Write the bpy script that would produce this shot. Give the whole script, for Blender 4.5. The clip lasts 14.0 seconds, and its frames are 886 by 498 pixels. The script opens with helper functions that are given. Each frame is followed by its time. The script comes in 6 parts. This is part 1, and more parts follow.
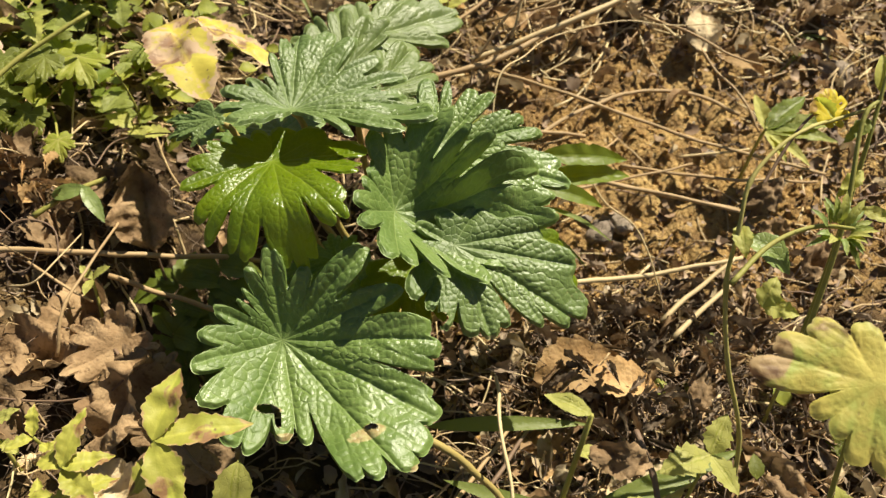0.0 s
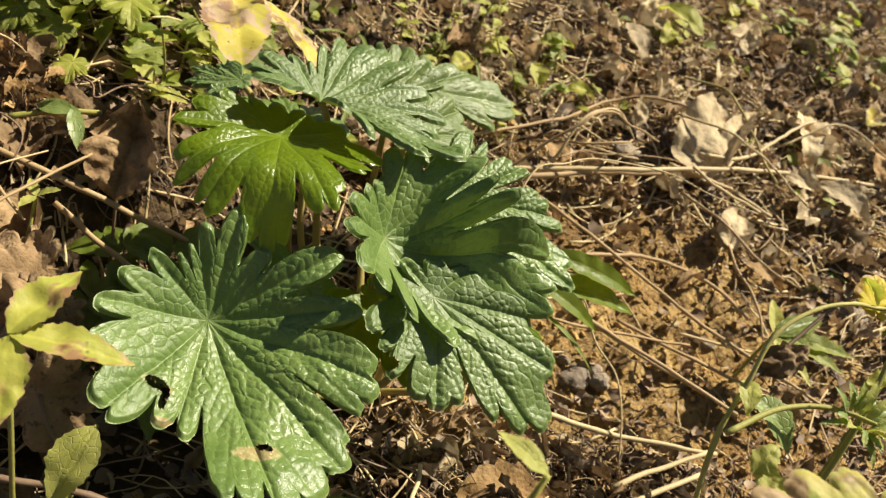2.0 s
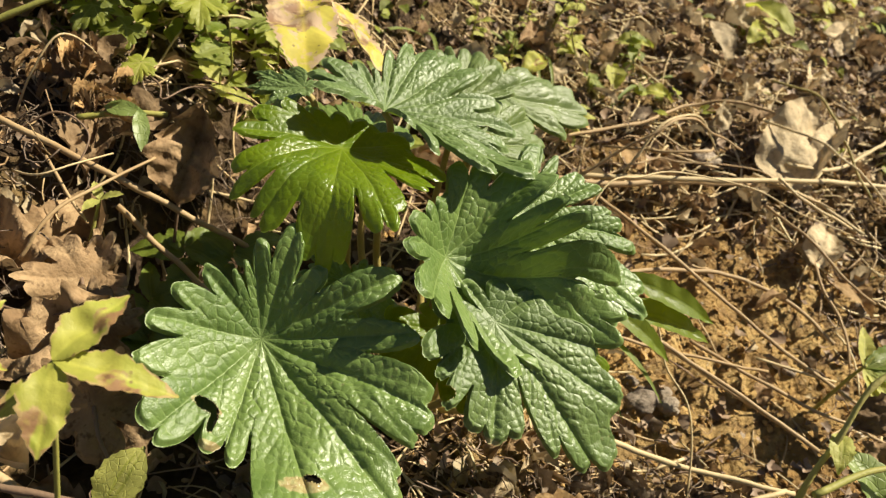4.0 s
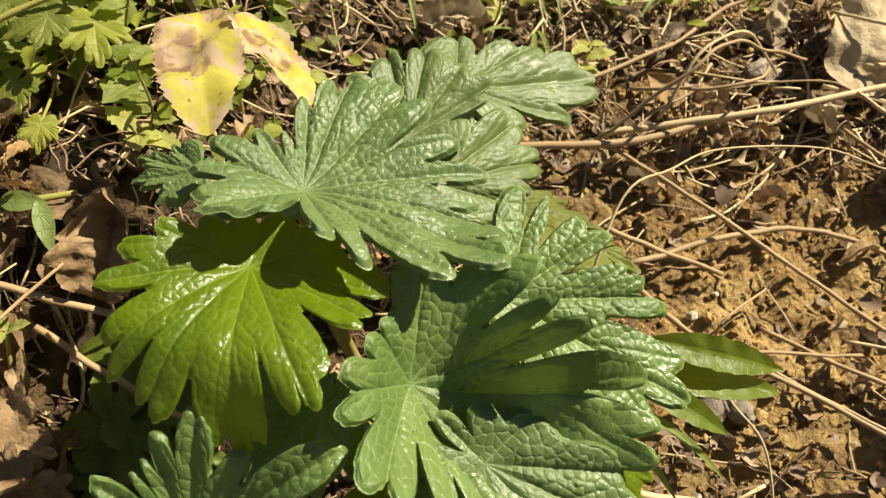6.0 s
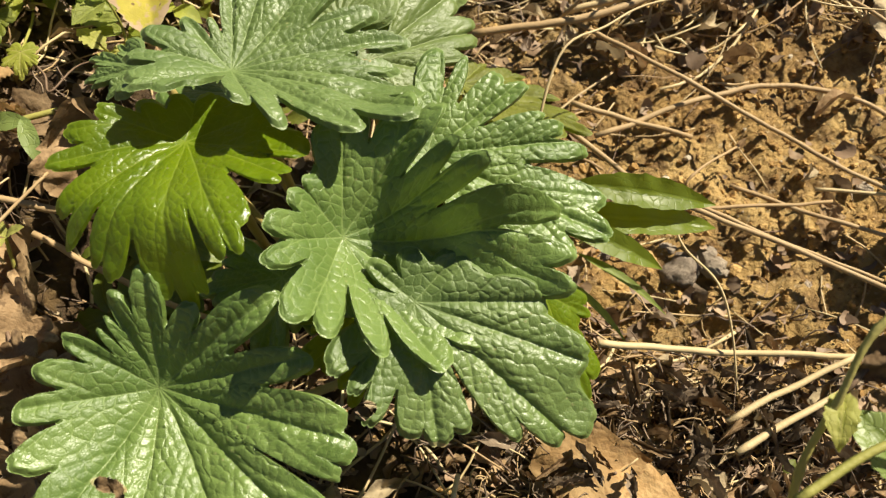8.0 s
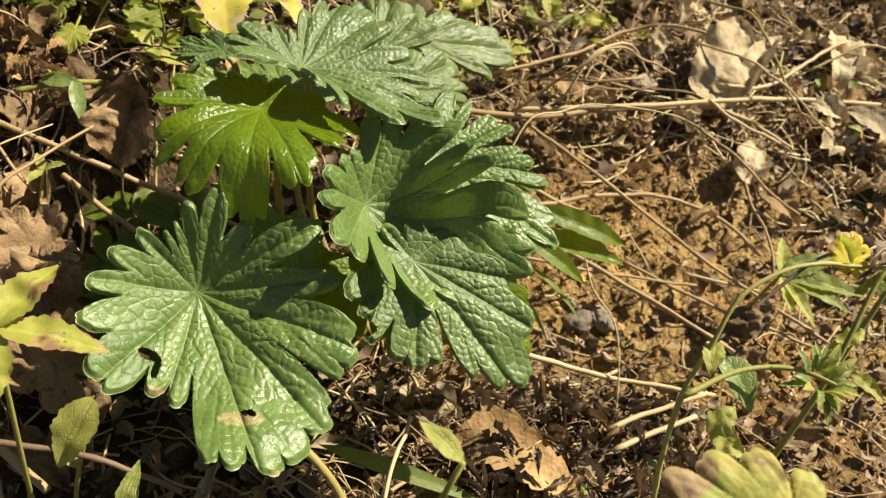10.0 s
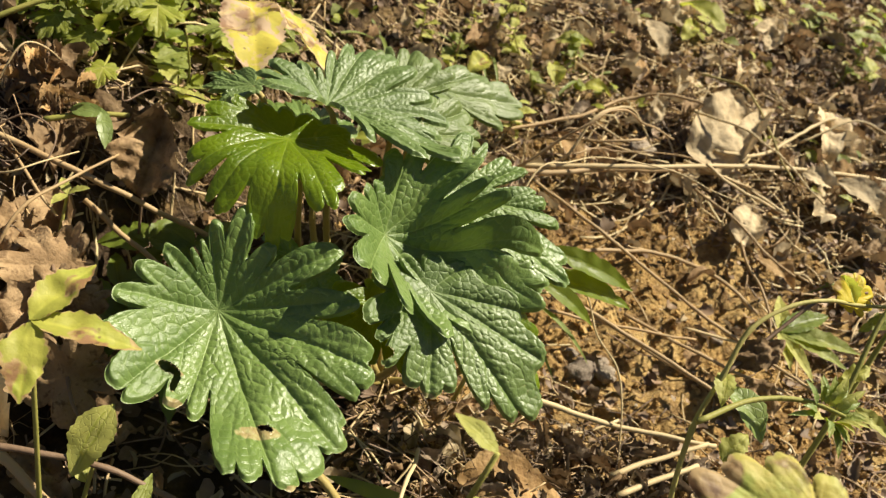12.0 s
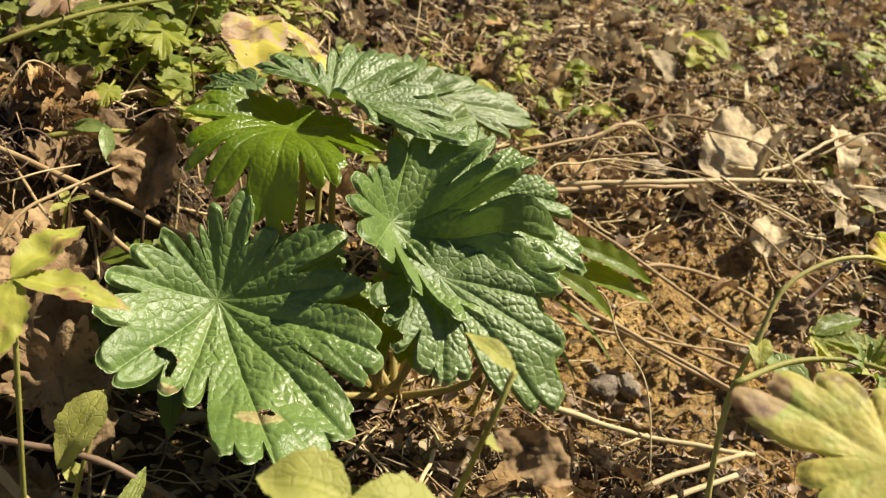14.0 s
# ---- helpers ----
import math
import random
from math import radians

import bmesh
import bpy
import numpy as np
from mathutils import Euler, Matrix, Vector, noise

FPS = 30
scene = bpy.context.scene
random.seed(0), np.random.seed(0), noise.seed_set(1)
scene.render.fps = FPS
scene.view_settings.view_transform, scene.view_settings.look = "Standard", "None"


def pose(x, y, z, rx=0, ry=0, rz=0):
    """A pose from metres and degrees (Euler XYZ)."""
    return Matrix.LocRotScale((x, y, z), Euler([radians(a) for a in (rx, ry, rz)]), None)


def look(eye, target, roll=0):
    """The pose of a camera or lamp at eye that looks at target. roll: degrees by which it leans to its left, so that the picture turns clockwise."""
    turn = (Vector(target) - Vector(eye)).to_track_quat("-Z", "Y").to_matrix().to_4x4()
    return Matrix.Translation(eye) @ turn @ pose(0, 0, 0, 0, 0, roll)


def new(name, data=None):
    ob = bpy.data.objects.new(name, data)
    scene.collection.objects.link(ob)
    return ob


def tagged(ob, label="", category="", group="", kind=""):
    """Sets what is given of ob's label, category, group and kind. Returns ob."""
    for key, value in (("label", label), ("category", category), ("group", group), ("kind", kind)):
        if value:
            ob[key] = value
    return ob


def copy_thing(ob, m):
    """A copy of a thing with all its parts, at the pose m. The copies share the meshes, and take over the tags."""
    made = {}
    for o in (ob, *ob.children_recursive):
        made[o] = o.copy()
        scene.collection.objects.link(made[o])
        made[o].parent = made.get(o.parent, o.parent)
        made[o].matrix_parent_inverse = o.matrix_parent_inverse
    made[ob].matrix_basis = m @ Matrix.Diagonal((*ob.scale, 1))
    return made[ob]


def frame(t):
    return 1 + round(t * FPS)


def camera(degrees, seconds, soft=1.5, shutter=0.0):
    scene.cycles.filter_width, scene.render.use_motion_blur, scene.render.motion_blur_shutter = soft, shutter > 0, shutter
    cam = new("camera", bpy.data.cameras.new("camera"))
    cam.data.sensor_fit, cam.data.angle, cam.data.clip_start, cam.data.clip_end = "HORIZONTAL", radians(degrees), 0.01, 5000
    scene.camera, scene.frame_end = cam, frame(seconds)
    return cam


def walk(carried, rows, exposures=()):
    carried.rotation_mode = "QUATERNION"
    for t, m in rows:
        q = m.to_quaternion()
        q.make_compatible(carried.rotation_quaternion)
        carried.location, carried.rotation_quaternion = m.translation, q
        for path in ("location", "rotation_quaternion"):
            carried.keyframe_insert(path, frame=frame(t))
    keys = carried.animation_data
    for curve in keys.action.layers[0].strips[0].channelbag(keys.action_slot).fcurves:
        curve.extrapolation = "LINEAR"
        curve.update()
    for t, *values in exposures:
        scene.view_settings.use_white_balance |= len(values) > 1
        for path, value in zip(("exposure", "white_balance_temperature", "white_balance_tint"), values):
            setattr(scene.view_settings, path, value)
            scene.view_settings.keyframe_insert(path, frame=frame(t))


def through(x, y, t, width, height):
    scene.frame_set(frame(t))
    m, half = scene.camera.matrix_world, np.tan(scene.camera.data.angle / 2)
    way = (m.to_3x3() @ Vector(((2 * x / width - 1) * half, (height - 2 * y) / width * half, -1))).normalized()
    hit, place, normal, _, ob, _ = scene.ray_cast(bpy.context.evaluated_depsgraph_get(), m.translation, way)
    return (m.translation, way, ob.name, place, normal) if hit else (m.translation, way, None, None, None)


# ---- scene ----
from mathutils import kdtree

cam = camera(61.1, 14.0, soft=1.25)
cam.data.dof.use_dof = True
cam.data.dof.focus_distance = 0.285
cam.data.dof.aperture_fstop = 22.0
METRES, EYE, TILT, LEAN, TURN = 0.55, 0.38, -50.0, 0.0, 0.0
ROWS = [
    (0.0, 0.0, 0.0, 0.0, 0.0, 0.0, -0.0),
    (0.5, 0.0034, 0.0078, -0.0093, -0.23, 0.41, -1.78),
    (1.0, 0.0014, 0.0468, -0.0129, -1.92, 3.49, -8.99),
    (1.5, -0.0123, 0.0641, -0.0662, -3.65, 9.69, -17.63),
    (2.0, 0.0059, 0.0768, -0.0793, -4.47, 13.11, -20.91),
    (4.5, -0.009, 0.1225, -0.0265, 2.14, 8.4, -23.69),
    (5.0, -0.0249, 0.1486, 0.0108, 3.69, 5.19, -22.12),
    (5.5, -0.0125, 0.1644, 0.0605, 5.25, 2.1, -19.33),
    (6.0, 0.0043, 0.2246, 0.1188, 7.03, -1.65, -15.0),
    (6.5, 0.029, 0.2614, 0.1544, 8.95, -5.65, -10.8),
    (7.0, 0.0488, 0.2505, 0.1704, 10.79, -6.42, -9.21),
    (7.5, 0.0669, 0.2286, 0.1516, 11.74, -7.05, -8.96),
    (8.0, 0.0932, 0.2044, 0.0912, 11.04, -7.39, -9.56),
    (10.5, 0.0409, 0.0301, -0.0383, -1.3, 7.47, -21.27),
    (11.0, 0.0405, 0.0161, -0.0432, -1.47, 7.98, -21.64),
    (11.5, 0.0327, 0.0241, -0.053, -1.46, 9.55, -21.83),
    (12.0, 0.0369, 0.0441, -0.0714, -1.33, 11.45, -21.85),
    (12.5, 0.0408, 0.0266, -0.0815, -0.95, 12.43, -21.64),
    (13.0, 0.044, 0.0339, -0.088, -0.38, 13.16, -21.21),
    (13.5, 0.0437, 0.0739, -0.0982, 0.19, 14.66, -20.58),
    (14.0, 0.0637, 0.0861, -0.1283, 0.39, 16.74, -20.08),
]
walk(cam, [(t, pose(0, 0, EYE, TILT, LEAN, TURN) @ pose(METRES * x, METRES * y, METRES * z, 90 + pitch, roll, yaw)) for t, x, y, z, yaw, pitch, roll in ROWS], [(0.0, 0.88, 6500, 8), (14.0, 0.88, 6500, 8)])

# ---- light: low autumn sun from behind on the right, clear sky ----
SUN_AZ, SUN_EL = radians(43), radians(53)      # azimuth counted from +x
world = bpy.data.worlds.new("sky")
scene.world = world
world.use_nodes = True
wn = world.node_tree
sky = wn.nodes.new("ShaderNodeTexSky")
sky.sky_type, sky.sun_disc = "NISHITA", False
sky.sun_elevation, sky.sun_rotation = SUN_EL, radians(90) - SUN_AZ
wn.links.new(sky.outputs[0], wn.nodes["Background"].inputs[0])
wn.nodes["Background"].inputs[1].default_value = 0.028
sun_data = bpy.data.lights.new("sun", "SUN")
sun_data.energy, sun_data.angle, sun_data.color = 5.0, radians(0.55), (1.0, 0.90, 0.72)
sun = new("sun", sun_data)
to_sun = Vector((math.cos(SUN_EL) * math.cos(SUN_AZ), math.cos(SUN_EL) * math.sin(SUN_AZ), math.sin(SUN_EL)))
sun.matrix_world = look(to_sun * 6, (0, 0, 0))

# ---- materials ----


class Nodes:
    """Short hand for building a node material."""

    def __init__(self, name):
        self.mat = bpy.data.materials.new(name)
        self.mat.use_nodes = True
        self.t = self.mat.node_tree
        self.t.nodes.clear()
        self.out = self.n("ShaderNodeOutputMaterial")
        self.obj = self.n("ShaderNodeTexCoord").outputs["Object"]

    def n(self, kind):
        return self.t.nodes.new(kind)

    def put(self, value, socket):
        if isinstance(value, bpy.types.NodeSocket):
            self.t.links.new(value, socket)
        else:
            socket.default_value = value

    def noise(self, scale, detail=4, rough=0.55, vec=None, dist=0.0):
        n = self.n("ShaderNodeTexNoise")
        self.put(vec or self.obj, n.inputs["Vector"])
        self.put(scale, n.inputs["Scale"]), self.put(detail, n.inputs["Detail"])
        self.put(rough, n.inputs["Roughness"]), self.put(dist, n.inputs["Distortion"])
        return n.outputs["Fac"]

    def warp(self, amount, scale):
        n = self.n("ShaderNodeTexNoise")
        self.put(self.obj, n.inputs["Vector"]), self.put(scale, n.inputs["Scale"])
        m = self.n("ShaderNodeVectorMath")
        m.operation = "MULTIPLY_ADD"
        self.put(n.outputs["Color"], m.inputs[0]), self.put((amount,) * 3, m.inputs[1]), self.put(self.obj, m.inputs[2])
        return m.outputs[0]

    def voronoi(self, scale, feature="DISTANCE_TO_EDGE", vec=None):
        n = self.n("ShaderNodeTexVoronoi")
        n.feature = feature
        self.put(vec or self.obj, n.inputs["Vector"]), self.put(scale, n.inputs["Scale"])
        return n.outputs["Distance"]

    def ramp(self, fac, lo, hi, a=0.0, b=1.0):
        n = self.n("ShaderNodeMapRange")
        n.interpolation_type = "SMOOTHSTEP"
        for i, v in enumerate((fac, lo, hi, a, b)):
            self.put(v, n.inputs[i])
        return n.outputs[0]

    def math(self, op, a, b=0.0):
        n = self.n("ShaderNodeMath")
        n.operation = op
        self.put(a, n.inputs[0]), self.put(b, n.inputs[1])
        return n.outputs[0]

    def mix(self, fac, a, b):
        n = self.n("ShaderNodeMix")
        n.data_type = "RGBA"
        self.put(fac, n.inputs[0])
        for v, s in ((a, n.inputs[6]), (b, n.inputs[7])):
            self.put(v if isinstance(v, bpy.types.NodeSocket) else (*v, 1.0), s)
        return n.outputs[2]

    def attr(self, name):
        a = self.n("ShaderNodeAttribute")
        a.attribute_name = name
        return a.outputs["Fac"]

    def random(self):
        return self.n("ShaderNodeObjectInfo").outputs["Random"]

    def island(self):
        return self.n("ShaderNodeNewGeometry").outputs["Random Per Island"]

    def bump(self, height, strength=0.5, distance=0.001, normal=None):
        n = self.n("ShaderNodeBump")
        self.put(strength, n.inputs["Strength"]), self.put(distance, n.inputs["Distance"]), self.put(height, n.inputs["Height"])
        if normal:
            self.put(normal, n.inputs["Normal"])
        return n.outputs[0]

    def finish(self, colour, rough=0.7, normal=None, trans=None, amount=0.3, spec=0.5):
        b = self.n("ShaderNodeBsdfPrincipled")
        self.put(colour if isinstance(colour, bpy.types.NodeSocket) else (*colour, 1.0), b.inputs["Base Color"])
        self.put(rough, b.inputs["Roughness"]), self.put(spec, b.inputs["Specular IOR Level"])
        if normal:
            self.put(normal, b.inputs["Normal"])
        shader = b.outputs[0]
        if trans is not None:
            t = self.n("ShaderNodeBsdfTranslucent")
            self.put(trans if isinstance(trans, bpy.types.NodeSocket) else (*trans, 1.0), t.inputs["Color"])
            m = self.n("ShaderNodeMixShader")
            self.put(amount, m.inputs[0]), self.put(shader, m.inputs[1]), self.put(t.outputs[0], m.inputs[2])
            shader = m.outputs[0]
        self.put(shader, self.out.inputs[0])
        return self.mat


def leaf_material(name, dark, mid, pale, back, amount, rough, cell=230.0, relief=0.9, lines_at=0.30):
    """A living leaf: net of sunken veins, puffed fields between them, waxy gloss."""
    k = Nodes(name)
    w = k.warp(0.0035, 150)
    net = k.voronoi(cell, vec=w)
    fine = k.voronoi(cell * 2.8, vec=w)
    reach = k.attr("reach")
    across = k.math("MULTIPLY", k.math("ABSOLUTE", k.math("SUBTRACT", k.math("FRACT", k.math("ADD", k.attr("fan"), 0.5)), 0.5)), 0.0066)
    side = k.math("MULTIPLY", k.ramp(across, 0.00010, 0.00042, 0.75, 0.0), reach)
    main = k.math("MULTIPLY", k.ramp(k.attr("main"), 0.00022, 0.00065, 0.70, 0.0), k.ramp(k.attr("rim"), 0.001, 0.02))
    vein = k.math("MAXIMUM", k.attr("vein"), k.math("MAXIMUM", side, main))
    lamina = k.mix(k.ramp(k.noise(55, 5), 0.3, 0.72), dark, mid)
    worn = tuple(0.55 * a + 0.45 * b for a, b in zip(mid, pale))
    lamina = k.mix(k.ramp(k.noise(16, 3), 0.5, 0.8, 0, 0.6), lamina, worn)
    lines = k.math("MAXIMUM", vein, k.ramp(net, 0.0, 0.045, lines_at, 0.0))
    lines = k.math("MAXIMUM", lines, k.ramp(k.attr("rim"), 0.982, 1.0, 0.0, 0.5))
    col = k.mix(lines, lamina, pale)
    h = k.math("ADD", k.ramp(net, 0.0, 0.075), k.math("MULTIPLY", k.ramp(net, 0.0, 0.5), 0.08))
    h = k.math("ADD", h, k.math("MULTIPLY", k.ramp(fine, 0.0, 0.16), 0.08))
    h = k.math("SUBTRACT", h, k.math("MULTIPLY", vein, 0.5))
    h = k.math("ADD", h, k.math("MULTIPLY", k.noise(110, 3), 0.25))
    nrm = k.bump(h, relief, 0.0005)
    gloss = k.ramp(k.noise(28, 4), 0.3, 0.72, rough + 0.10, rough - 0.08)
    return k.finish(col, gloss, nrm, k.mix(lines, back, tuple(1.15 * c for c in back)), amount, 0.5)


def rosette_material(name, dark, mid, pale, back, amount, rough, lines_at=0.45, fine=0.35):
    """A living leaf of the rosette: pale ribs and net, waxy gloss, brown dry edges round the holes."""
    k = Nodes(name)
    w = k.warp(0.002, 180)
    net = k.ramp(k.attr("net"), 0.00004, 0.00034, 1.0, 0.0)
    main = k.ramp(k.attr("main"), 0.00014, 0.00050, 1.0, 0.0)
    side = k.ramp(k.attr("side"), 0.00008, 0.00040, 1.0, 0.0)
    groove = k.math("MAXIMUM", net, k.math("MAXIMUM", main, side))
    lines = k.math("MAXIMUM", k.math("MULTIPLY", net, lines_at), k.math("MAXIMUM", k.math("MULTIPLY", main, 0.50), k.math("MULTIPLY", side, 0.40)))
    lamina = k.mix(k.ramp(k.noise(60, 5), 0.3, 0.72), dark, mid)
    worn = tuple(0.6 * a + 0.4 * b for a, b in zip(mid, pale))
    lamina = k.mix(k.ramp(k.noise(18, 3), 0.5, 0.8, 0, 0.6), lamina, worn)
    col = k.mix(k.math("MAXIMUM", lines, k.ramp(k.attr("brink"), 0.0001, 0.0006, 0.5, 0.0)), lamina, pale)
    specks = k.math("MULTIPLY", k.ramp(k.voronoi(300, "F1", vec=w), 0.10, 0.18, 1.0, 0.0), k.ramp(k.noise(45, 3), 0.56, 0.66))
    col = k.mix(k.math("MULTIPLY", specks, 0.55), col, (0.30, 0.30, 0.13))
    scar = k.ramp(k.math("ADD", k.attr("scar"), k.math("MULTIPLY", k.noise(240, 4), 0.5)), 0.55, 0.85)
    col = k.mix(k.math("MULTIPLY", scar, 0.85), col, k.mix(k.ramp(k.noise(330, 3), 0.4, 0.6), (0.33, 0.24, 0.11), (0.40, 0.36, 0.17)))
    h = k.math("ADD", k.math("MULTIPLY", k.ramp(k.voronoi(850, vec=w), 0.0, 0.25), 0.5), k.math("MULTIPLY", k.noise(420, 3), 0.6))
    h = k.math("SUBTRACT", h, k.math("MULTIPLY", groove, 0.9))
    nrm = k.bump(h, fine, 0.0003)
    gloss = k.ramp(k.noise(28, 4), 0.3, 0.72, rough + 0.08, rough - 0.12)
    through = k.mix(lines, back, tuple(0.8 * c for c in back))
    return k.finish(col, gloss, nrm, through, amount, 0.60)


GREEN = rosette_material("leaf_green", (0.086, 0.145, 0.028), (0.148, 0.218, 0.054), (0.245, 0.318, 0.104), (0.24, 0.36, 0.020), 0.13, 0.45, 0.38)
BLUISH = rosette_material("leaf_blue_green", (0.086, 0.136, 0.032), (0.132, 0.190, 0.053), (0.222, 0.288, 0.104), (0.24, 0.35, 0.02), 0.13, 0.48, 0.36)
# back leaves: their sky sheen is put into this paler base colour
SHEEN_GREEN = rosette_material("leaf_green_sheen", (0.112, 0.158, 0.040), (0.150, 0.200, 0.056), (0.225, 0.280, 0.105), (0.25, 0.36, 0.03), 0.20, 0.48, 0.25)
LIGHT = rosette_material("leaf_yellow_green", (0.078, 0.135, 0.003), (0.135, 0.205, 0.004), (0.280, 0.360, 0.045), (0.38, 0.49, 0.004), 0.34, 0.33, 0.16, 0.25)
# this dark green also puts shade into the colour of the hollow's weeds
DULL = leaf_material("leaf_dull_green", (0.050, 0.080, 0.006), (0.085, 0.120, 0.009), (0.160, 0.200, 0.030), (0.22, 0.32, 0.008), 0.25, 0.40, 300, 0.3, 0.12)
STRAP = leaf_material("leaf_strap_green", (0.052, 0.088, 0.003), (0.085, 0.130, 0.004), (0.160, 0.210, 0.020), (0.34, 0.43, 0.006), 0.40, 0.45, 300, 0.25, 0.10)
BLADE = leaf_material("leaf_narrow_green", (0.100, 0.150, 0.020), (0.144, 0.205, 0.035), (0.230, 0.290, 0.090), (0.28, 0.40, 0.015), 0.25, 0.42, 300, 0.4, 0.25)
WEED = leaf_material("leaf_weed", (0.112, 0.130, 0.014), (0.180, 0.195, 0.024), (0.290, 0.325, 0.080), (0.34, 0.44, 0.03), 0.34, 0.52, 420, 0.5)
LIME = leaf_material("leaf_lime", (0.230, 0.270, 0.028), (0.370, 0.390, 0.055), (0.490, 0.470, 0.140), (0.55, 0.60, 0.07), 0.38, 0.56, 420, 0.4)
GRASS = leaf_material("grass_blade", (0.085, 0.125, 0.018), (0.140, 0.185, 0.028), (0.200, 0.240, 0.055), (0.30, 0.42, 0.03), 0.35, 0.50, 500, 0.3)


def yellow_material(name, yellow, brown, pink, edge, green, spotted=0.8, blur=0.07):
    """A leaf turning: yellow fields between dry pinkish and brown ones."""
    k = Nodes(name)
    w = k.warp(0.012, 60)
    a = k.math("ADD", k.noise(85, 5, vec=w), k.math("MULTIPLY", k.math("POWER", k.attr("rim"), 2.0), 0.20))
    a = k.ramp(k.math("ADD", a, k.math("MULTIPLY", k.attr("dry"), 0.9)), edge, edge + blur)
    yellow_here = k.mix(k.ramp(k.noise(45, 3), 0.38, 0.62), yellow, green)
    spots = k.math("MULTIPLY", k.ramp(k.voronoi(270, "F1", vec=w), 0.12, 0.24, 1.0, 0.0), k.ramp(k.noise(65, 3), 0.46, 0.58))
    b = k.ramp(k.noise(75, 4, vec=w), 0.50, 0.62)
    dry = k.mix(b, pink, brown)
    col = k.mix(a, k.mix(k.ramp(k.noise(120, 3), 0.35, 0.7), yellow_here, tuple(0.78 * c for c in yellow)), dry)
    col = k.mix(k.math("MULTIPLY", k.attr("vein"), 0.5), col, tuple(min(1, 1.25 * c) for c in yellow))
    col = k.mix(k.math("MULTIPLY", spots, spotted), col, tuple(0.6 * q for q in brown))
    net = k.voronoi(620, vec=k.warp(0.002, 160))
    nrm = k.bump(k.math("ADD", k.ramp(net, 0.0, 0.2), k.noise(300, 3)), 0.10, 0.0004)
    return k.finish(col, 0.55, nrm, col, 0.35, 0.35)


YELLOW = yellow_material("leaf_yellowing", (0.66, 0.56, 0.10), (0.32, 0.19, 0.11), (0.62, 0.45, 0.29), 0.47, (0.55, 0.50, 0.09))
YELLOW_GREEN = yellow_material("leaf_yellow_spotted", (0.47, 0.46, 0.085), (0.30, 0.17, 0.08), (0.50, 0.36, 0.16), 0.60, (0.33, 0.37, 0.05))
PALE_YELLOW = yellow_material("leaf_pale_yellow", (0.70, 0.60, 0.15), (0.16, 0.085, 0.040), (0.48, 0.34, 0.17), 0.67, (0.42, 0.47, 0.11), 0.35, 0.18)
BRIGHT_YELLOW = yellow_material("leaf_bright_yellow", (0.70, 0.56, 0.03), (0.40, 0.25, 0.06), (0.60, 0.45, 0.10), 0.72, (0.62, 0.56, 0.04))


def dry_material(name, a, b, c, amount=0.18):
    k = Nodes(name)
    col = k.mix(k.ramp(k.noise(70, 5), 0.3, 0.7), a, b)
    col = k.mix(k.ramp(k.noise(260, 4), 0.52, 0.72, 0, 0.8), col, c)
    col = k.mix(k.math("MULTIPLY", k.attr("vein"), 0.55), col, tuple(0.6 * q for q in a))
    tint = k.ramp(k.random(), 0, 1, 0.7, 1.2)
    m = k.n("ShaderNodeHueSaturation")
    k.put(tint, m.inputs["Value"]), k.put(col, m.inputs["Color"])
    nrm = k.bump(k.math("ADD", k.noise(500, 4), k.voronoi(330)), 0.7, 0.0007)
    return k.finish(m.outputs[0], 0.75, nrm, m.outputs[0], amount, 0.25)


DEAD = dry_material("dead_leaf_brown", (0.20, 0.125, 0.062), (0.40, 0.275, 0.150), (0.10, 0.058, 0.028))
DEAD_PALE = dry_material("dead_leaf_pale", (0.54, 0.42, 0.25), (0.64, 0.52, 0.33), (0.42, 0.31, 0.19))
BLEACHED = dry_material("bleached_leaf", (0.44, 0.34, 0.20), (0.56, 0.45, 0.28), (0.28, 0.21, 0.13))
DEAD_DARK = dry_material("withered_leaf_dark", (0.130, 0.094, 0.062), (0.250, 0.190, 0.132), (0.40, 0.32, 0.225), 0.10)
DEAD_ORANGE = dry_material("dead_leaf_orange", (0.42, 0.25, 0.10), (0.54, 0.36, 0.17), (0.30, 0.17, 0.075))


def straw_material(name, a, b, c):
    k = Nodes(name)
    per = k.island()
    col = k.mix(k.ramp(k.noise(45, 4), 0.3, 0.7), a, b)
    col = k.mix(k.ramp(per, 0.1, 0.9, 0, 0.8), col, c)
    nrm = k.bump(k.noise(700, 3), 0.5, 0.0005)
    return k.finish(col, 0.6, nrm, spec=0.35)


STRAW = straw_material("straw", (0.42, 0.29, 0.14), (0.55, 0.41, 0.22), (0.30, 0.19, 0.095))
STRAW_PALE = straw_material("straw_pale", (0.58, 0.46, 0.24), (0.68, 0.55, 0.31), (0.44, 0.32, 0.17))
TWIG = straw_material("twig", (0.20, 0.125, 0.075), (0.30, 0.20, 0.125), (0.13, 0.085, 0.055))
PETIOLE = straw_material("petiole", (0.20, 0.22, 0.05), (0.33, 0.29, 0.08), (0.36, 0.24, 0.09))
VINE = straw_material("vine_stem", (0.40, 0.35, 0.10), (0.50, 0.43, 0.16), (0.34, 0.31, 0.09))
STEM = straw_material("stem_yellow_green", (0.30, 0.29, 0.06), (0.42, 0.37, 0.10), (0.22, 0.22, 0.05))
FIBRE = straw_material("withered_fibre", (0.17, 0.12, 0.08), (0.30, 0.22, 0.15), (0.10, 0.07, 0.05))
FLAKES = straw_material("litter_flakes", (0.22, 0.14, 0.085), (0.40, 0.28, 0.17), (0.10, 0.065, 0.042))


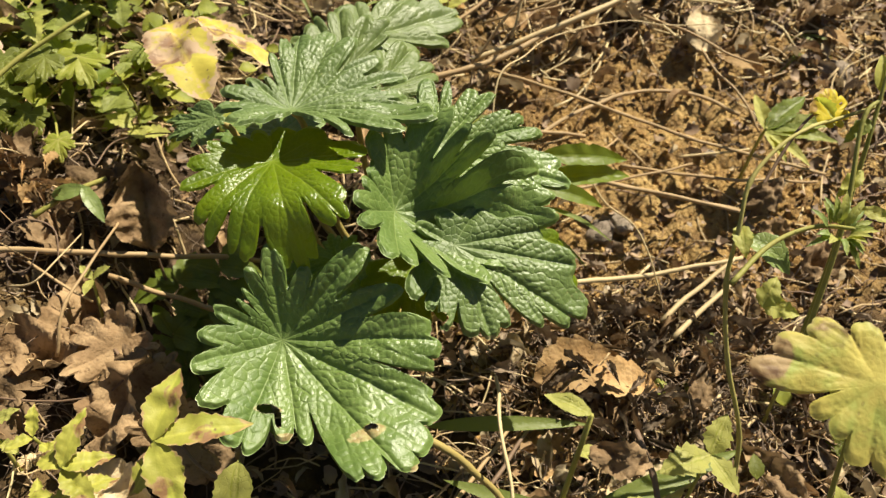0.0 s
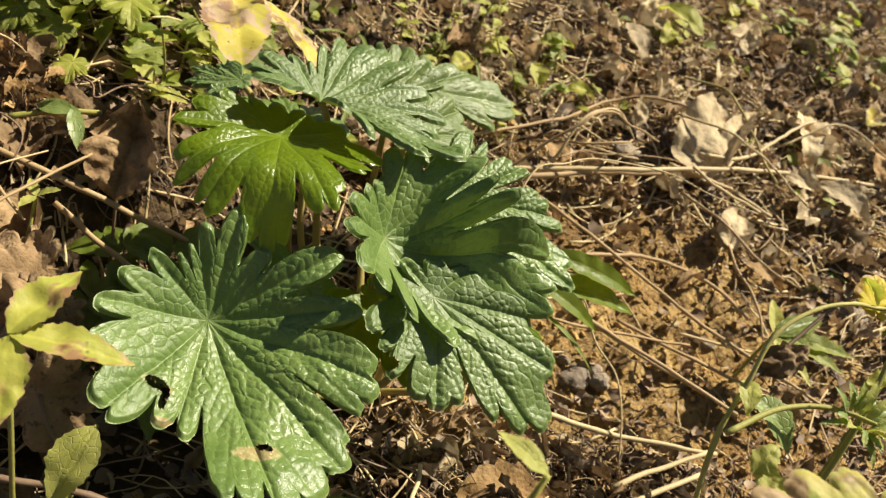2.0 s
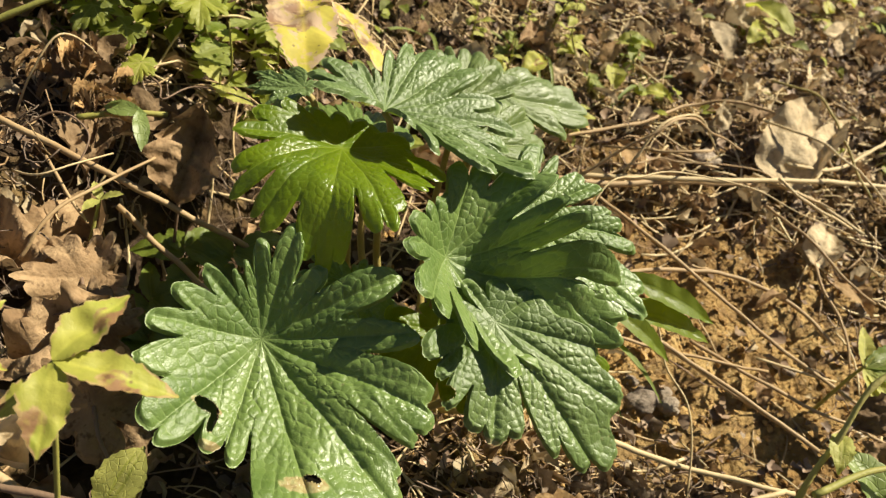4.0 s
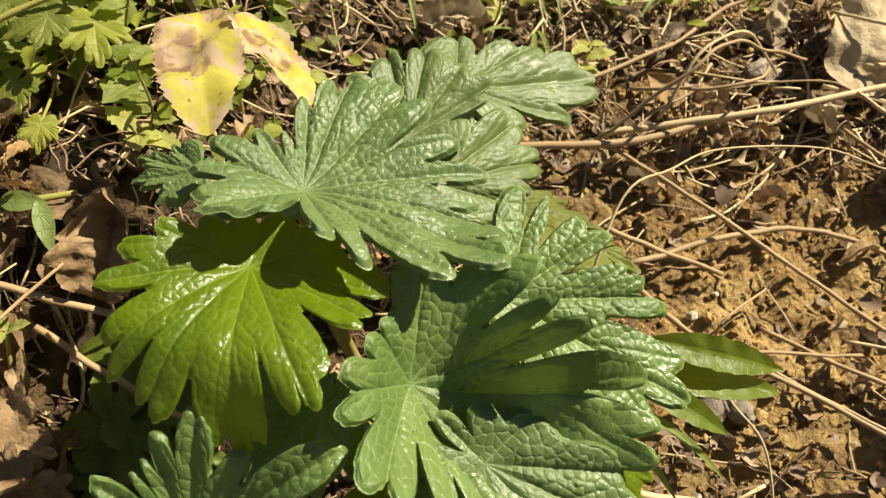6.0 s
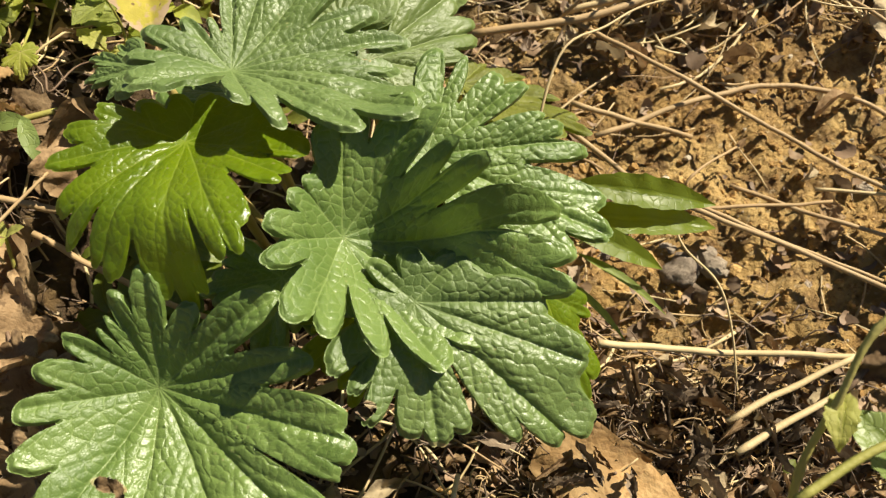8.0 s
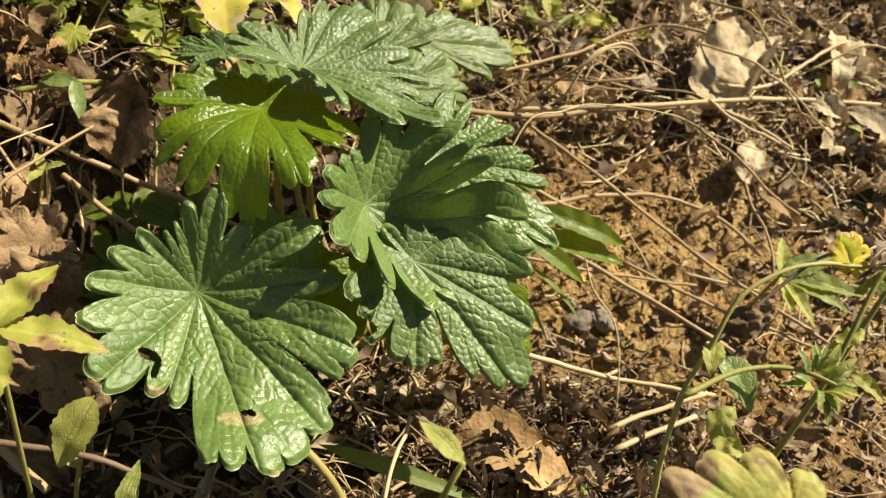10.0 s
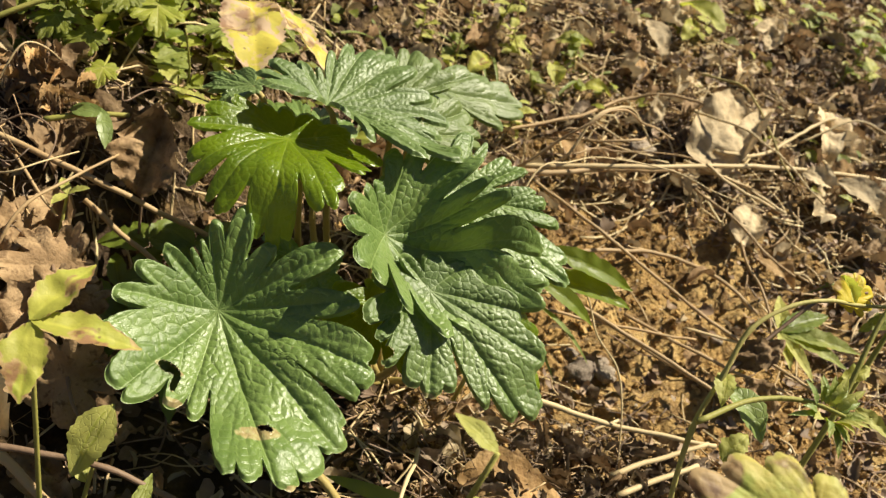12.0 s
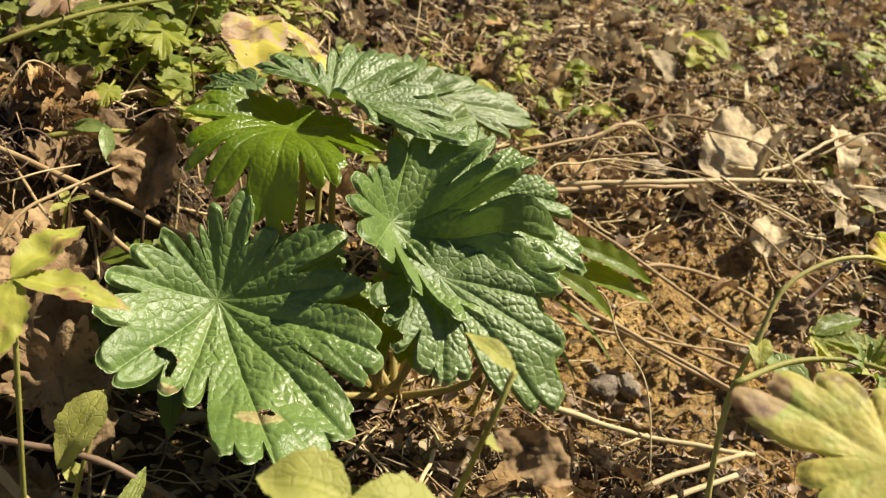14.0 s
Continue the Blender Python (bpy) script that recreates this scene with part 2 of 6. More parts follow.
def soil_material():
    k = Nodes("soil")
    big = k.ramp(k.noise(11, 5, 0.6), 0.32, 0.66)
    col = k.mix(big, (0.335, 0.202, 0.069), (0.515, 0.352, 0.142))
    col = k.mix(k.ramp(k.noise(60, 6, 0.65), 0.42, 0.66, 0, 0.9), col, (0.150, 0.085, 0.038))
    col = k.mix(k.ramp(k.noise(260, 4), 0.58, 0.72, 0, 0.7), col, (0.50, 0.39, 0.23))
    humus = k.attr("humus")
    col = k.mix(k.math("MULTIPLY", humus, k.ramp(k.noise(40, 5), 0.25, 0.6, 0.55, 1.0)), col, (0.062, 0.040, 0.023))
    h = k.math("ADD", k.noise(150, 7, 0.72), k.math("MULTIPLY", k.voronoi(260, "F1"), -0.5))
    nrm = k.bump(h, 0.95, 0.005)
    return k.finish(col, 0.93, nrm, spec=0.2)


SOIL = soil_material()


def clod_material():
    k = Nodes("soil_clods")
    per = k.island()
    col = k.mix(per, (0.320, 0.185, 0.062), (0.570, 0.378, 0.150))
    col = k.mix(k.ramp(k.noise(350, 4), 0.45, 0.7), col, (0.200, 0.118, 0.052))
    pale = k.ramp(per, 0.94, 0.95)
    col = k.mix(pale, col, (0.54, 0.46, 0.34))
    return k.finish(col, 0.92, k.bump(k.noise(700, 5), 1.0, 0.0016), spec=0.2)


CLODS = clod_material()


def stone_material():
    k = Nodes("stone")
    col = k.mix(k.random(), (0.26, 0.21, 0.16), (0.44, 0.36, 0.27))
    col = k.mix(k.ramp(k.noise(120, 5), 0.45, 0.7), col, (0.22, 0.17, 0.13))
    return k.finish(col, 0.85, k.bump(k.noise(280, 6, 0.7), 1.0, 0.003), spec=0.2)


STONE = stone_material()

# ---- geometry helpers ----


def mesh_object(name, verts, faces, material, parent=None, label="", attrs=None, smooth=True):
    me = bpy.data.meshes.new(name)
    me.from_pydata([tuple(v) for v in verts], [], [tuple(int(i) for i in f) for f in faces])
    me.materials.append(material)
    if smooth:
        me.polygons.foreach_set("use_smooth", [True] * len(me.polygons))
    for key, values in (attrs or {}).items():
        a = me.attributes.new(key, "FLOAT", "POINT")
        a.data.foreach_set("value", np.asarray(values, dtype=np.float32))
    me.update()
    ob = new(name, me)
    if parent:
        ob.parent = parent
    if label:
        tagged(ob, label)
    return ob


def thing(name, label, category, at=(0, 0, 0), group="", kind=""):
    ob = new(name)
    ob.empty_display_size = 0.01
    ob.location = at
    return tagged(ob, label, category, group, kind)


def ground_z(x, y):
    left = 0.068 * (0.5 - 0.5 * math.tanh((x + 0.162) / 0.045))
    far = 0.085 * (0.5 + 0.5 * math.tanh((y - 0.52) / 0.20))
    dip = -0.012 * math.exp(-((x - 0.10) ** 2 + (y - 0.31) ** 2) / 0.007)
    hollow = -0.070 * math.exp(-((x + 0.132) / 0.052) ** 2 - ((y - 0.252) / 0.045) ** 2)
    return hollow + left * (0.7 + 0.3 * math.tanh((y - 0.1) / 0.08)) + far + dip - 0.004


def clumpy(x, y):
    """The small lumps of the soil."""
    v = Vector((x, y, 0.3))
    return 0.0072 * noise.noise(v * 38) + 0.0062 * noise.noise(v * 90) + 0.0038 * noise.noise(v * 200)


def spline(points, steps):
    """A smooth line through the points (Catmull-Rom)."""
    p = [np.array(q, dtype=float) for q in points]
    p = [2 * p[0] - p[1], *p, 2 * p[-1] - p[-2]]
    out = []
    for i in range(1, len(p) - 2):
        for s in range(steps):
            t = s / steps
            a, b, c, d = p[i - 1:i + 3]
            out.append(0.5 * (2 * b + (c - a) * t + (2 * a - 5 * b + 4 * c - d) * t * t + (3 * b - a - 3 * c + d) * t ** 3))
    out.append(p[-2])
    return out


def tube(points, r0, r1=None, sides=6, steps=6, wobble=0.0, knots=0.0, flat=1.0):
    """Vertices and faces of a tapering stem along the points."""
    line = spline(points, steps)
    if wobble:
        line = [q + np.array(noise.noise_vector(Vector(q * 60))) * wobble for q in line]
    r1 = r0 if r1 is None else r1
    verts, faces = [], []
    up = Vector((0.13, 0.21, 0.97))
    for i, q in enumerate(line):
        d = Vector(line[min(i + 1, len(line) - 1)] - line[max(i - 1, 0)]).normalized()
        a = d.cross(up).normalized()
        b = a.cross(d)
        f = i / (len(line) - 1)
        r = (r0 + (r1 - r0) * f) * (1 + (knots if i % steps == 0 and 0 < i < len(line) - 1 else 0))
        for s in range(sides):
            w = 2 * math.pi * s / sides
            v = Vector(q) + a * (r * math.cos(w)) + b * (r * flat * math.sin(w))
            verts.append(v)
        if i:
            o = (i - 1) * sides
            for s in range(sides):
                t = (s + 1) % sides
                faces.append((o + s, o + t, o + sides + t, o + sides + s))
    n = len(verts)
    faces.append(tuple(range(sides))[::-1])
    faces.append(tuple(range(n - sides, n)))
    return verts, faces


def frame_of(normal, ahead=None):
    """A turn whose z is the normal and whose x lies along world x, or along 'ahead'."""
    n = Vector(normal).normalized()
    x = Vector(ahead) if ahead is not None else Vector((1, 0, 0))
    x = (x - n * n.dot(x)).normalized()
    y = n.cross(x)
    return Matrix((x, y, n)).transposed().to_4x4()


def blade(length, width, nu=18, nv=8, teeth=9, tooth=0.16, fold=0.25, arch=0.2, curl=0.0, crumple=0.0, seed=0, peak=0.42, wave=0.05, full=0.85):
    """A toothed leaf that lies along +x from its stalk. Returns vertices, faces and the vein and rim masks."""
    rnd = random.Random(seed)
    verts, faces, vein, rim = [], [], [], []
    k = math.log(0.5) / math.log(peak)
    off = Vector((seed * 1.7, seed * 0.9, 3.1))
    side_gap = 1.0 / 5.5
    for i in range(nu + 1):
        u = i / nu
        half = max(0.5 * width * math.sin(math.pi * u ** k) ** full, 0.02 * width)
        for j in range(nv + 1):
            v = 2 * j / nv - 1
            edge = half
            if teeth and 0.03 < u < 0.985:
                edge = half * (1 - tooth * ((u * teeth + 0.15 * abs(v)) % 1.0)) + 0.0
            y = v * edge
            x = u * length + tooth * 0.25 * abs(v) ** 3 * length / max(teeth, 3)
            z = fold * abs(y) + arch * length * math.sin(math.pi * u) * 0.5 - arch * length * u * u * 0.5
            z += curl * width * v * v * u
            w = noise.noise(Vector((x, y, 0)) * (2.2 / width) + off)
            z += wave * width * w + crumple * width * (1.2 * (0.35 - abs(noise.noise(Vector((x, y, 0)) * (1.9 / width) + off))) + 0.45 * (0.3 - abs(noise.noise(Vector((x, y, 5)) * (4.5 / width) + off))) + 0.12 * noise.noise(Vector((x, y, 0)) * (11.0 / width) + off))
            if crumple:
                y *= 1 - 0.35 * crumple * (1 + noise.noise(Vector((u * 4, 0, 0)) + off))
            verts.append((x, y, z))
            lat = abs(((u - 0.35 * abs(v) * half / length * 1.6) / side_gap) % 1.0 - 0.5)
            m = max(math.exp(-(y / (0.035 * width)) ** 2), 0.6 * math.exp(-((0.5 - lat) / 0.08) ** 2))
            vein.append(m)
            rim.append(abs(v) ** 3 + (0.4 if u > 0.9 else 0))
            if i and j:
                o = i * (nv + 1) + j
                faces.append((o - nv - 2, o - nv - 1, o, o - 1))
    return verts, faces, vein, rim


def place(verts, m):
    return [m @ Vector(v) for v in verts]


def build_ground():
    def axis(lo, hi, step):
        near = list(np.arange(lo, hi + step / 2, step))
        out, d, s = [], step, lo
        while s > -60:
            d *= 1.35
            s -= d
            out.append(s)
        left = out[::-1]
        out, d, s = [], step, hi
        while s < 60:
            d *= 1.35
            s += d
            out.append(s)
        return left + near + out
    xs, ys = axis(-0.46, 0.52, 0.0036), axis(-0.06, 1.05, 0.0036)
    nx = len(xs)
    verts, humus = [], []
    for y in ys:
        for x in xs:
            fine = 1.0 if -0.5 < x < 0.56 and -0.1 < y < 1.1 else 0.0
            z = ground_z(x, y) + fine * clumpy(x, y)
            if not fine:
                z += 0.02 * noise.noise(Vector((x * 3, y * 3, 0))) * min(1, math.hypot(x, y) / 4)
            verts.append((x, y, z))
            a = 0.5 - 0.5 * math.tanh((x - 0.01 + 0.05 * noise.noise(Vector((x * 9, y * 9, 1)))) / 0.04)
            b = 0.5 - 0.5 * math.tanh((y - 0.275 + 0.05 * noise.noise(Vector((x * 12, y * 12, 5)))) / 0.03)
            c = 0.5 + 0.5 * math.tanh((y - 0.50 + 0.06 * noise.noise(Vector((x * 8, y * 8, 9)))) / 0.06)
            away = min(1.0, max(0.0, (math.hypot(x, y - 0.4) - 0.5) / 0.5))
            humus.append((1 - away) * max(a, b, 0.6 * c) + away * (0.6 + 0.3 * noise.noise(Vector((x * 2.3, y * 2.3, 4)))))
    faces = [(j * nx + i, j * nx + i + 1, (j + 1) * nx + i + 1, (j + 1) * nx + i) for j in range(len(ys) - 1) for i in range(nx - 1)]
    ob = mesh_object("ground", verts, faces, SOIL, attrs={"humus": humus})
    tagged(ob, "bare brown clay soil with dark humus under the plants", "ground", kind="structure")


build_ground()

# ---- the plant in the middle: a rosette of lobed leaves on long stalks ----


def smooth_sheet(px, py, pz, stiff):
    """A thin plate bent through a few heights: returns the function of its height."""
    n = len(px)
    d2 = (px[:, None] - px[None]) ** 2 + (py[:, None] - py[None]) ** 2
    a = np.zeros((n + 3, n + 3))
    a[:n, :n] = 0.5 * d2 * np.log(d2 + 1e-12) + stiff * np.eye(n)
    a[:n, n:] = np.stack([np.ones(n), px, py], 1)
    a[n:, :n] = a[:n, n:].T
    w = np.linalg.solve(a, np.concatenate([pz, np.zeros(3)]))

    def height(x, y):
        z = w[n] + w[n + 1] * x + w[n + 2] * y
        for i in range(n):
            r2 = (x - px[i]) ** 2 + (y - py[i]) ** 2
            z = z + w[i] * 0.5 * r2 * np.log(r2 + 1e-12)
        return z
    return height


def from_line(x, y, ax, ay, bx, by):
    """Distance of points from a straight vein, and how far along it they lie."""
    dx, dy = bx - ax, by - ay
    t = np.clip(((x - ax) * dx + (y - ay) * dy) / (dx * dx + dy * dy), 0, 1)
    return np.hypot(x - ax - t * dx, y - ay - t * dy), t


def split_lobes(lobes):
    """Gives every lobe of a simple leaf two round shoulders beside its tip."""
    out = []
    for i, (a, length, half, rise, gap) in enumerate(lobes):
        w = math.degrees(math.atan2(0.62 * half, 0.86 * length))
        out += [(a - w, 0.86 * length, 0.8 * rise, 0.80 * length), (a, length, rise, 0.80 * length), (a + w, 0.86 * length, 0.8 * rise, min(gap, 0.8 * length))]
    return out


def lobed_leaf(at, up, lobes, material, parent, label, holes=(), ribs=(), crests=(), seed=1, puff=1.0, dry=None, scars=(), size=(620, 104), cell=3.3, gape=0.10, rumple=1.0):
    """A palmate leaf round the top of its stalk, with sunken ribs and puffed fields between a net of veins.
    lobes: angle, length (cm) and rise (mm) of each round tip, and how far out (cm) the notch after it lies.
    ribs: the angles of the main veins. crests: further heights inside the blade, as angle, distance (cm), rise (mm)."""
    rnd = random.Random(seed * 13 + 5)
    lobes = sorted((a % 360, l, r, g) for a, l, r, g in lobes)
    count = len(lobes)
    # the edge: round tips between the notches, finely toothed
    line_a, line_r = [], []
    for i, (a, l, r, g) in enumerate(lobes):
        b, l2, _, _ = lobes[(i + 1) % count]
        span = (b - a) % 360
        share = span * l / (l + l2)
        for j in range(160):
            f = j / 160
            tip, q = (l, f * span / share) if f * span < share else (l2, (1 - f) * span / (span - share))
            deep = min(1, 2.4 * (tip - g) / tip)
            rr = g + (tip - g) * (1 - min(1.0, q / (0.98 - gape * deep)) ** (2.3 - 2.5 * gape * deep)) ** (0.58 + 1.2 * gape * deep)
            line_a.append(math.radians(a + f * span)), line_r.append(rr * 0.01)
    line_a, line_r = np.array(line_a), np.array(line_r)
    step = np.hypot(np.diff(line_r, append=line_r[:1]), line_r * np.abs(np.diff(line_a, append=line_a[:1] + 2 * math.pi)))
    arc = np.concatenate([[0], np.cumsum(step)])
    teeth = max(6, round(arc[-1] / 0.0062))
    around, rows = size
    want = np.linspace(0, arc[-1], around, endpoint=False)
    ang = np.interp(want, arc, np.concatenate([line_a, line_a[:1] + 2 * math.pi]))
    rad = np.interp(want, arc, np.concatenate([line_r, line_r[:1]]))
    n = teeth * want / arc[-1] + 0.35 * np.sin(want * 310 + seed)
    rad = rad - 0.0011 * (1 - np.abs(np.sin(math.pi * n)) ** 0.6) * np.clip(rad / 0.03, 0.2, 1)
    u = (np.arange(rows + 1) / rows)[:, None] ** 0.85 * 0.997 + 0.003
    x, y = (u * (rad * np.cos(ang))).ravel(), (u * (rad * np.sin(ang))).ravel()
    edge = (u + 0 * rad).ravel()
    to_edge = ((1 - u) * rad).ravel()
    # the bent sheet
    cx = [0.0] + [0.01 * l * math.cos(math.radians(a)) for a, l, r, g in lobes] + [0.01 * l * math.cos(math.radians(a)) for a, l, r in crests]
    cy = [0.0] + [0.01 * l * math.sin(math.radians(a)) for a, l, r, g in lobes] + [0.01 * l * math.sin(math.radians(a)) for a, l, r in crests]
    cz = [0.0] + [0.001 * r for a, l, r, g in lobes] + [0.001 * r for a, l, r in crests]
    z = smooth_sheet(np.array(cx) * 100, np.array(cy) * 100, np.array(cz) * 100, 0.25)(x * 100, y * 100) * 0.01
    # veins: ribs to the main tips, branches to the others, side veins off the ribs
    if not ribs:
        ribs = [a for i, (a, l, r, g) in enumerate(lobes) if l >= max(lobes[i - 1][1], lobes[(i + 1) % count][1])]

    def reach(a):
        return float(np.interp(math.radians(a % 360), line_a - 2 * math.pi * (line_a > 2 * math.pi), line_r, period=2 * math.pi))
    longest = max(l for a, l, r, g in lobes) * 0.01
    main, small = [], []
    for a in ribs:
        e = 0.97 * reach(a)
        c, d = math.cos(math.radians(a)), math.sin(math.radians(a))
        main.append((0, 0, e * c, e * d))
        k, turn = 0.22 * longest, 1
        while k < 0.85 * e:
            w = math.radians(a + turn * rnd.uniform(34, 46))
            m = rnd.uniform(0.16, 0.24) * longest * (1.15 - k / e)
            small.append((k * c, k * d, k * c + m * math.cos(w), k * d + m * math.sin(w)))
            k, turn = k + rnd.uniform(0.004, 0.0065) * (longest / 0.07) ** 0.5, -turn
    for a, l, r, g in lobes:
        near = min(ribs, key=lambda q: abs((q - a + 180) % 360 - 180))
        if 4 < abs((near - a + 180) % 360 - 180) < 45:
            k = 0.0046 * l
            small.append((k * math.cos(math.radians(near)), k * math.sin(math.radians(near)), 0.0096 * l * math.cos(math.radians(a)), 0.0096 * l * math.sin(math.radians(a))))
    d_main, d_small = np.full(len(x), 1.0), np.full(len(x), 1.0)
    for ax, ay, bx, by in main:
        d, t = from_line(x, y, ax, ay, bx, by)
        d_main = np.minimum(d_main, d / (0.95 - 0.55 * t))
    for ax, ay, bx, by in small:
        d, t = from_line(x, y, ax, ay, bx, by)
        d_small = np.minimum(d_small, d / (0.9 - 0.45 * t))
    # the net: cells set along both sides of every vein, and between them
    pitch = cell * 0.001 * (longest / 0.075) ** 0.5
    seeds = {}

    def settle(px, py, room):
        i, j = int(px // pitch), int(py // pitch)
        for p in range(i - 1, i + 2):
            for q in range(j - 1, j + 2):
                for sx, sy in seeds.get((p, q), ()):
                    if (sx - px) ** 2 + (sy - py) ** 2 < room * room:
                        return
        seeds.setdefault((i, j), []).append((px, py))
    for ax, ay, bx, by in main + small:
        ln = math.hypot(bx - ax, by - ay)
        ux, uy = (bx - ax) / ln, (by - ay) / ln
        k = 0.35 * pitch
        while k < ln:
            for side in (-1, 1):
                o = side * 0.48 * pitch
                settle(ax + ux * k - uy * o, ay + uy * k + ux * o, 0.55 * pitch)
            k += pitch * rnd.uniform(0.75, 1.05)
    for i in range(5000):
        w, k = rnd.uniform(0, 2 * math.pi), longest * 1.05 * math.sqrt(rnd.random())
        settle(k * math.cos(w), k * math.sin(w), 0.74 * pitch)
    places = [p for group in seeds.values() for p in group]
    tree = kdtree.KDTree(len(places))
    for i, (px, py) in enumerate(places):
        tree.insert((px, py, 0), i)
    tree.balance()
    shift = Vector((seed * 3.3, seed * 1.1, 0))
    net, wave = np.empty(len(x)), np.empty(len(x))
    for i, (px, py) in enumerate(zip(x.tolist(), y.tolist())):
        v = Vector((px, py, 0))
        o = noise.noise_vector(v * 260 + shift) * 0.0007
        (c1, _, f1), (c2, _, f2) = tree.find_n((px + o.x, py + o.y, 0), 2)
        net[i] = (f2 * f2 - f1 * f1) / (2 * (c2 - c1).length)
        wave[i] = noise.noise(v * 55 + shift) + 0.25 * noise.noise(v * 170 + shift)
    calm = np.clip(to_edge / 0.0025, 0.15, 1) * np.clip(np.hypot(x, y) / 0.012, 0.25, 1)
    z = z + 0.0024 * rumple * wave * np.clip(np.hypot(x, y) / 0.04, 0, 1)
    z = z + puff * calm * (0.0012 * (1 - np.exp(-(d_main / 0.0042) ** 2)) + 0.0006 * (1 - np.exp(-(d_main / 0.0013) ** 2)) + 0.00034 * (1 - np.exp(-(d_small / 0.0012) ** 2)))
    z = z + puff * calm * (0.00022 * (1 - np.exp(-(net / 0.00045) ** 2)) + 0.056 * np.minimum(net, 0.0026))
    z = z - 0.0004 * edge ** 9
    j = np.arange(around)
    ring = np.stack([j, (j + 1) % around], 1)
    faces = np.concatenate([np.stack([i * around + ring[:, 0], (i + 1) * around + ring[:, 0], (i + 1) * around + ring[:, 1], i * around + ring[:, 1]], 1) for i in range(rows)])
    scar = np.zeros(len(x))
    px, py = x * 100, y * 100
    if holes or scars:
        ragged = np.array([0.40 * noise.noise(Vector((m, e, seed)) * 4) + 0.2 * noise.noise(Vector((m, e, seed)) * 11) for m, e in zip(px.tolist(), py.tolist())])
        gone = np.zeros(len(x), bool)
        for k, (hx, hy, a, b, turn) in enumerate((*holes, *scars)):
            c, d = math.cos(math.radians(turn)), math.sin(math.radians(turn))
            p, w = (px - hx) * c + (py - hy) * d, (py - hy) * c - (px - hx) * d
            q = (p / a) ** 2 + (w / b) ** 2 - ragged
            if k < len(holes):
                gone |= q < 1
                scar = np.maximum(scar, np.clip(1 - (np.sqrt(np.maximum(q, 0)) - 1) * b / 0.07, 0, 1))
            else:
                scar = np.maximum(scar, np.clip(1.5 - q, 0, 1))
        faces = faces[~gone[faces].any(axis=1)]
    dried = np.exp(-(((x - dry[0]) ** 2 + (y - dry[1]) ** 2) / dry[2] ** 2) ** 2) if dry else 0 * x
    ob = mesh_object("leaf", np.stack([x, y, z], 1).tolist(), faces.tolist(), material, parent, label,
                     {"net": net, "main": d_main, "side": d_small, "rim": edge, "brink": to_edge, "dry": dried, "scar": scar})
    ob.matrix_local = Matrix.Translation(at) @ frame_of(up)
    return ob


